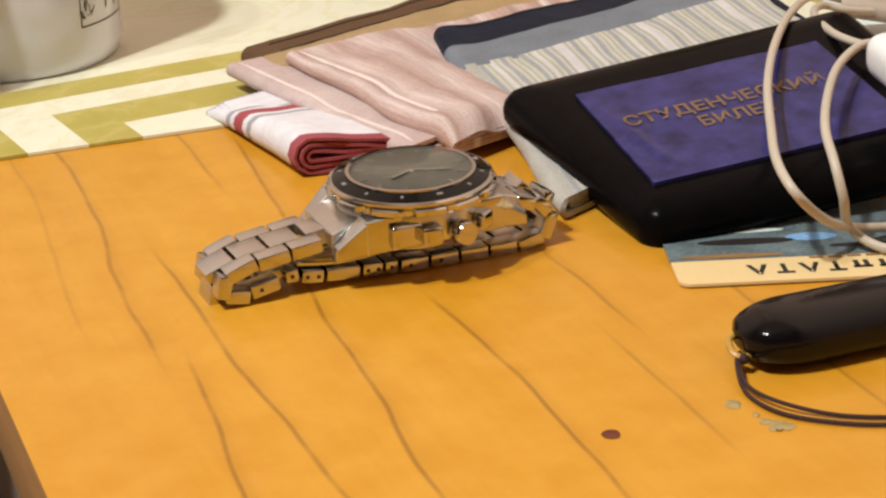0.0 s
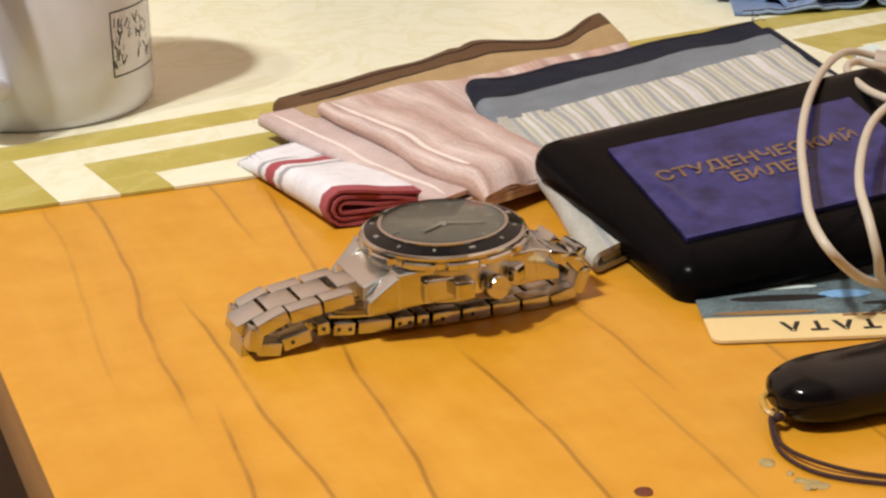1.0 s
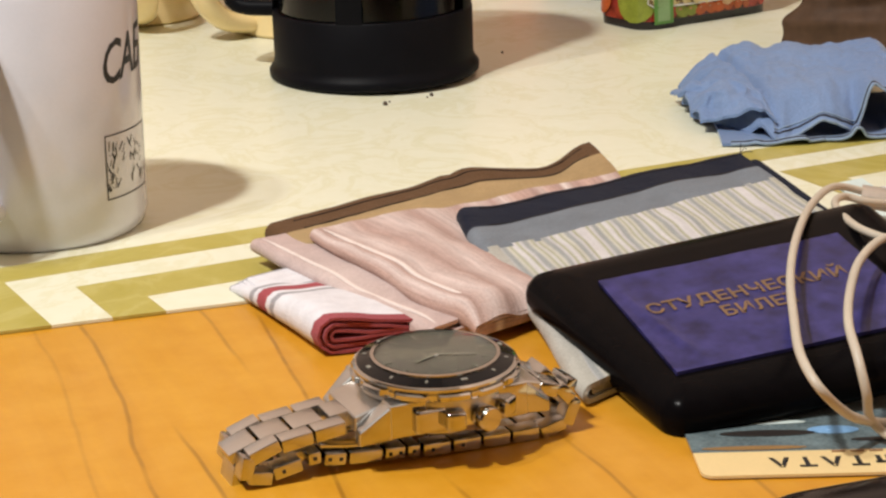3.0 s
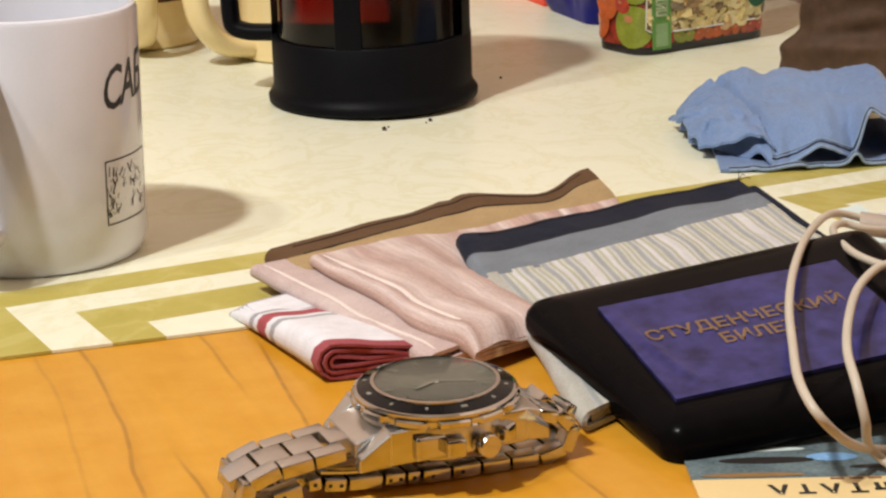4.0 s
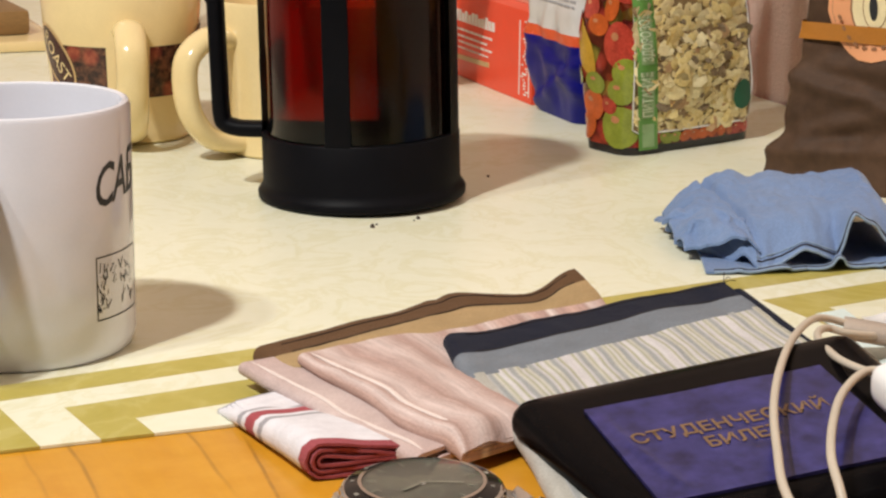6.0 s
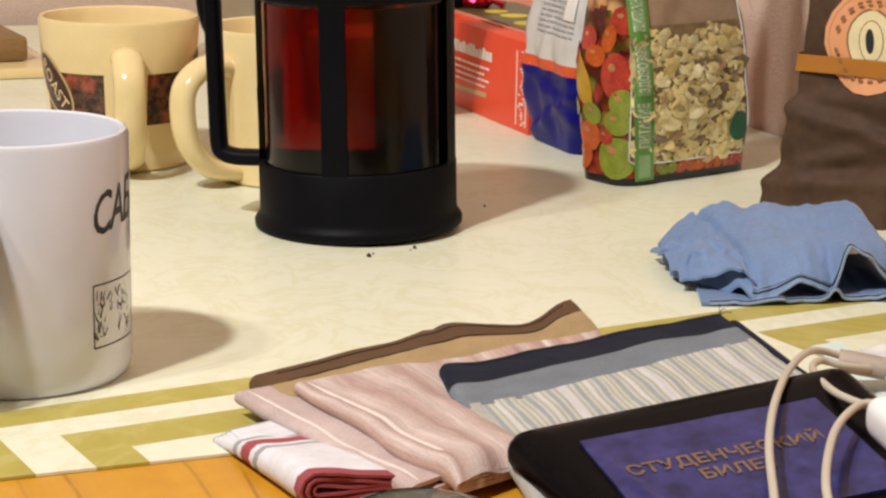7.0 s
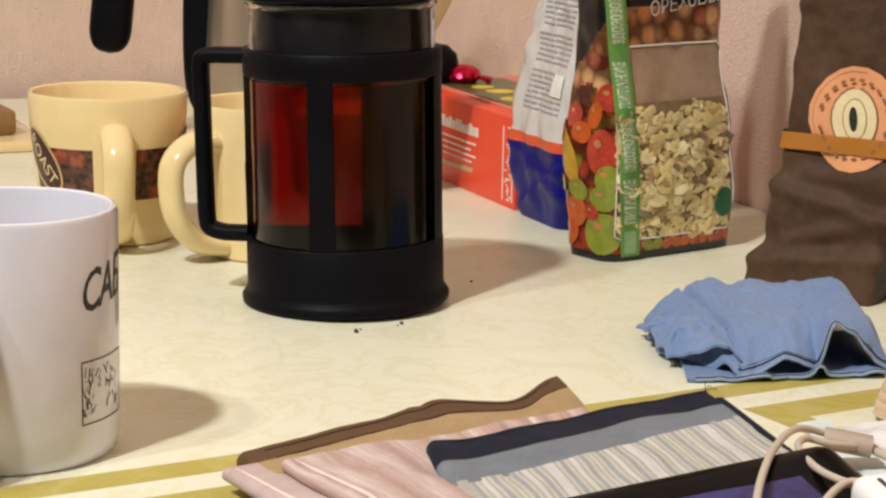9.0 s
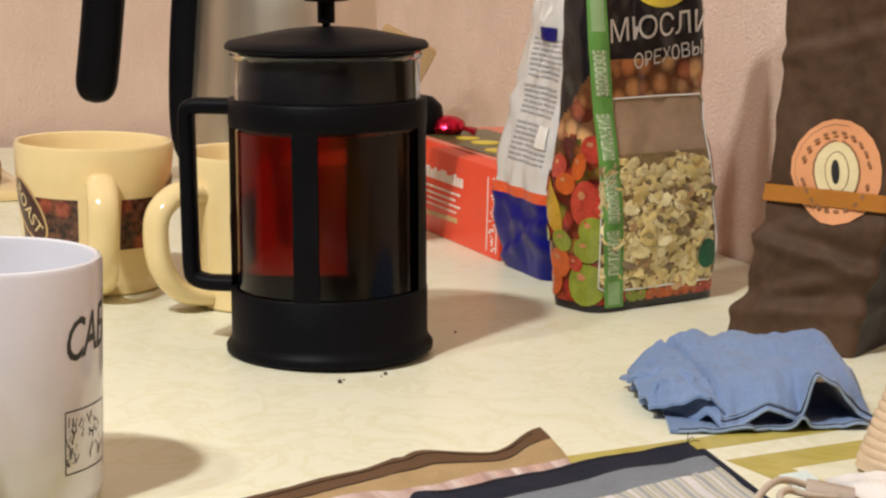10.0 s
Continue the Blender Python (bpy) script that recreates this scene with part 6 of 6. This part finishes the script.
box(bm, (-0.0095, -0.0170, 0.0135), (0.0085, 0.0050, 0.0066), 0.0010, 3, m=Matrix.Identity(4))
part("crown_guard", bm, POLISH, watch, m=case_m)
part("case_back", lathe([(0, 0.0062), (0.0120, 0.0062), (0.0148, 0.0072), (0.0152, 0.0090), (0, 0.0090)], 48), POLISH, watch, m=case_m)
for turn_deg in (0, 180):
    for sy in (-1, 1):
        bm = bmesh.new()
        y0, y1 = sorted((sy * 0.0098, sy * 0.0176))
        e0, e1 = sorted((sy * 0.0102, sy * 0.0136))
        block(bm, (0.0085, y0, y1, 0.0094, 0.0189), (0.0195, *sorted((sy * 0.0098, sy * 0.0160)), 0.0088, 0.0182), 0.0008, 3)
        block(bm, (0.0188, *sorted((sy * 0.0099, sy * 0.0160)), 0.0090, 0.0182), (0.0272, e0, e1, 0.0072, 0.0112), 0.0009, 3)
        for f in bm.faces:
            f.material_index = 1 if abs(f.normal.y) > 0.7 else 0
        part("lug", bm, [STEEL, POLISH], watch, m=case_m @ pose(0, 0, 0, 0, 0, turn_deg), smooth=25)
    bm = bmesh.new()
    block(bm, (0.0170, -0.0098, 0.0098, 0.0105, 0.0172), (0.0268, -0.0098, 0.0098, 0.0098, 0.0142), 0.0008, 3)
    block(bm, (0.0262, -0.0046, 0.0046, 0.0096, 0.0142), (0.0318, -0.0046, 0.0046, 0.0090, 0.0136), 0.0006, 2)
    part("end_link", bm, STEEL, watch, m=case_m @ pose(0, 0, 0, 0, 0, turn_deg), smooth=25)

# the bracelet: a flattened ring of three-piece links; (x, z, length, kind)
RING = [(-0.0318, 0.0122, 0.0088, 0), (-0.0408, 0.0110, 0.0088, 0), (-0.0494, 0.0096, 0.0086, 0), (-0.0542, 0.0060, 0.0064, 0), (-0.0508, 0.0028, 0.0064, 0), (-0.0436, 0.0040, 0.0080, 0),
        (-0.0362, 0.0056, 0.0036, 1), (-0.0306, 0.0044, 0.0062, 1), (-0.0222, 0.0036, 0.0096, 1), (-0.0140, 0.0031, 0.0058, 1), (-0.0088, 0.0028, 0.0036, 1), (-0.0024, 0.0025, 0.0080, 0), (0.0062, 0.0023, 0.0082, 0),
        (0.0148, 0.0021, 0.0082, 0), (0.0234, 0.0020, 0.0082, 0), (0.0316, 0.0024, 0.0076, 0), (0.0370, 0.0062, 0.0078, 0), (0.0352, 0.0118, 0.0060, 0), (0.0302, 0.0138, 0.0060, 0)]


def link_piece(y0, y1, ln, th):
    bm = bmesh.new()
    box(bm, (0, (y0 + y1) / 2, 0), (ln, y1 - y0, th), 0.00055, 2)
    for f in bm.faces:
        f.material_index = 1 if abs(f.normal.z) < 0.75 else 0
    return link_mesh("link_piece", bm, [STEEL, POLISH], 30)


made = {}
for i, (x, z, ln, kind) in enumerate(RING):
    xa, za = RING[max(i - 1, 0)][:2]
    xb, zb = RING[min(i + 1, len(RING) - 1)][:2]
    ang = -math.degrees(math.atan2(zb - za, xb - xa))
    if (ln, kind) not in made:
        made[ln, kind] = (link_piece(-0.0026, 0.0026, ln * 0.97, 0.0036), link_piece(-0.0047, 0.0047, ln * 0.95, 0.0032)) if not kind else (link_piece(-0.0094, 0.0094, ln * 0.96, 0.0034),)
    link = new("bracelet_link")
    link.parent = watch
    link.matrix_local = pose(x, 0, z, 0, ang, 0)
    pieces = made[ln, kind]
    if kind:
        ob = new("clasp_plate", pieces[0])
        ob.parent = link
        for hx in ((-0.25, 0.25) if 0.005 < ln < 0.008 else (0.0,) if ln < 0.005 else ()):
            bm = bmesh.new()
            box(bm, (hx * ln, -0.00945, 0), (0.0009, 0.0003, 0.0009))
            part("pin_hole", bm, INK, link, smooth=0)
        continue
    for y in (-0.0073, 0.0073):
        ob = new("side_piece", pieces[0])
        ob.parent, ob.matrix_local = link, pose(0, y, 0)
    ob = new("centre_piece", pieces[1])
    ob.parent, ob.matrix_local = link, pose(0.0042 if i < len(RING) - 1 else 0, 0, -0.0002)
    if 10 < i < 13 or i == 5:
        bm = bmesh.new()
        box(bm, (-0.15 * ln, -0.00995, 0), (0.0009, 0.0003, 0.0009))
        part("pin_hole", bm, INK, link, smooth=0)
# folded clasp blades lying inside the ring
blade = [Vector((-0.0340, 0, 0.0078)), Vector((-0.0220, 0, 0.0062)), Vector((-0.0080, 0, 0.0068)), Vector((0.0060, 0, 0.0058)), Vector((0.0150, 0, 0.0042))]
for y, lift in ((-0.0050, 0.0), (0.0040, 0.0006)):
    part("clasp_blade", sweep(curve_points([p + Vector((0, y, lift)) for p in blade], 8), 0.0026, 0.0005, 8, square=0.4), POLISH, watch, "thin steel blade of the folding clasp")

# ---- small marks and crumbs ----
bm = lathe([(0, 0.0004), (0.0016, 0.0003), (0.0022, 0.0)], 14)
for v in bm.verts:
    v.co.x *= 1 + 0.25 * noise.noise(v.co * 700)
solo("wood_knot", bm, KNOT, pose(0.0385, 0.399, 0.0002), "small dark brown knot in the pine board", "mark")
for x, y, r in ((0.067, 0.412, 0.0015), (0.0755, 0.4005, 0.0021), (0.0728, 0.4030, 0.0012), (0.071, 0.4065, 0.0008)):
    bm = lathe([(0, 0.0004), (r * 0.6, 0.00035), (r, 0.0)], 22)
    for v in bm.verts:
        k = 1 + 0.9 * noise.noise(Vector((v.co.x * 700 + r * 9000, v.co.y * 700, 1)))
        v.co.x, v.co.y = v.co.x * k * 1.2, v.co.y * k * 1.5
    solo("dried_drop", bm, SMEAR, pose(x, y, 0.0001), "greyish dried drop on the varnished board", "mark", "dried drops")
for x, y, r in ((-0.0315, 0.892, 0.0013), (-0.011, 0.910, 0.0011), (-0.030, 0.897, 0.0006), (-0.013, 0.906, 0.0005), (0.0235, 1.005, 0.0008)):
    bm = bmesh.new()
    bmesh.ops.create_icosphere(bm, subdivisions=1, radius=r)
    for v in bm.verts:
        v.co += v.co * 0.5 * noise.noise(v.co * 900)
        v.co.z = max(v.co.z, -r * 0.5)
    solo("crumb", bm, CRUMB, pose(x, y, CLOTH_Z + r * 0.45), "tiny dark crumb on the oilcloth", "crumb", "crumbs")

# ---- dark chequers of the floor ----
tile = bmesh.new()
box(tile, (0, 0, 0.001), (0.118, 0.118, 0.002), 0.0006)
tile_mesh = link_mesh("tile", tile, FLOOR_DARK, 30)
for i in range(-8, 6):
    for j in range(-4, 14):
        if (i + j) % 2 == 0:
            ob = new("tile", tile_mesh)
            ob.parent = floor
            ob.matrix_local = pose(i * 0.12, j * 0.12, FLOOR_Z)
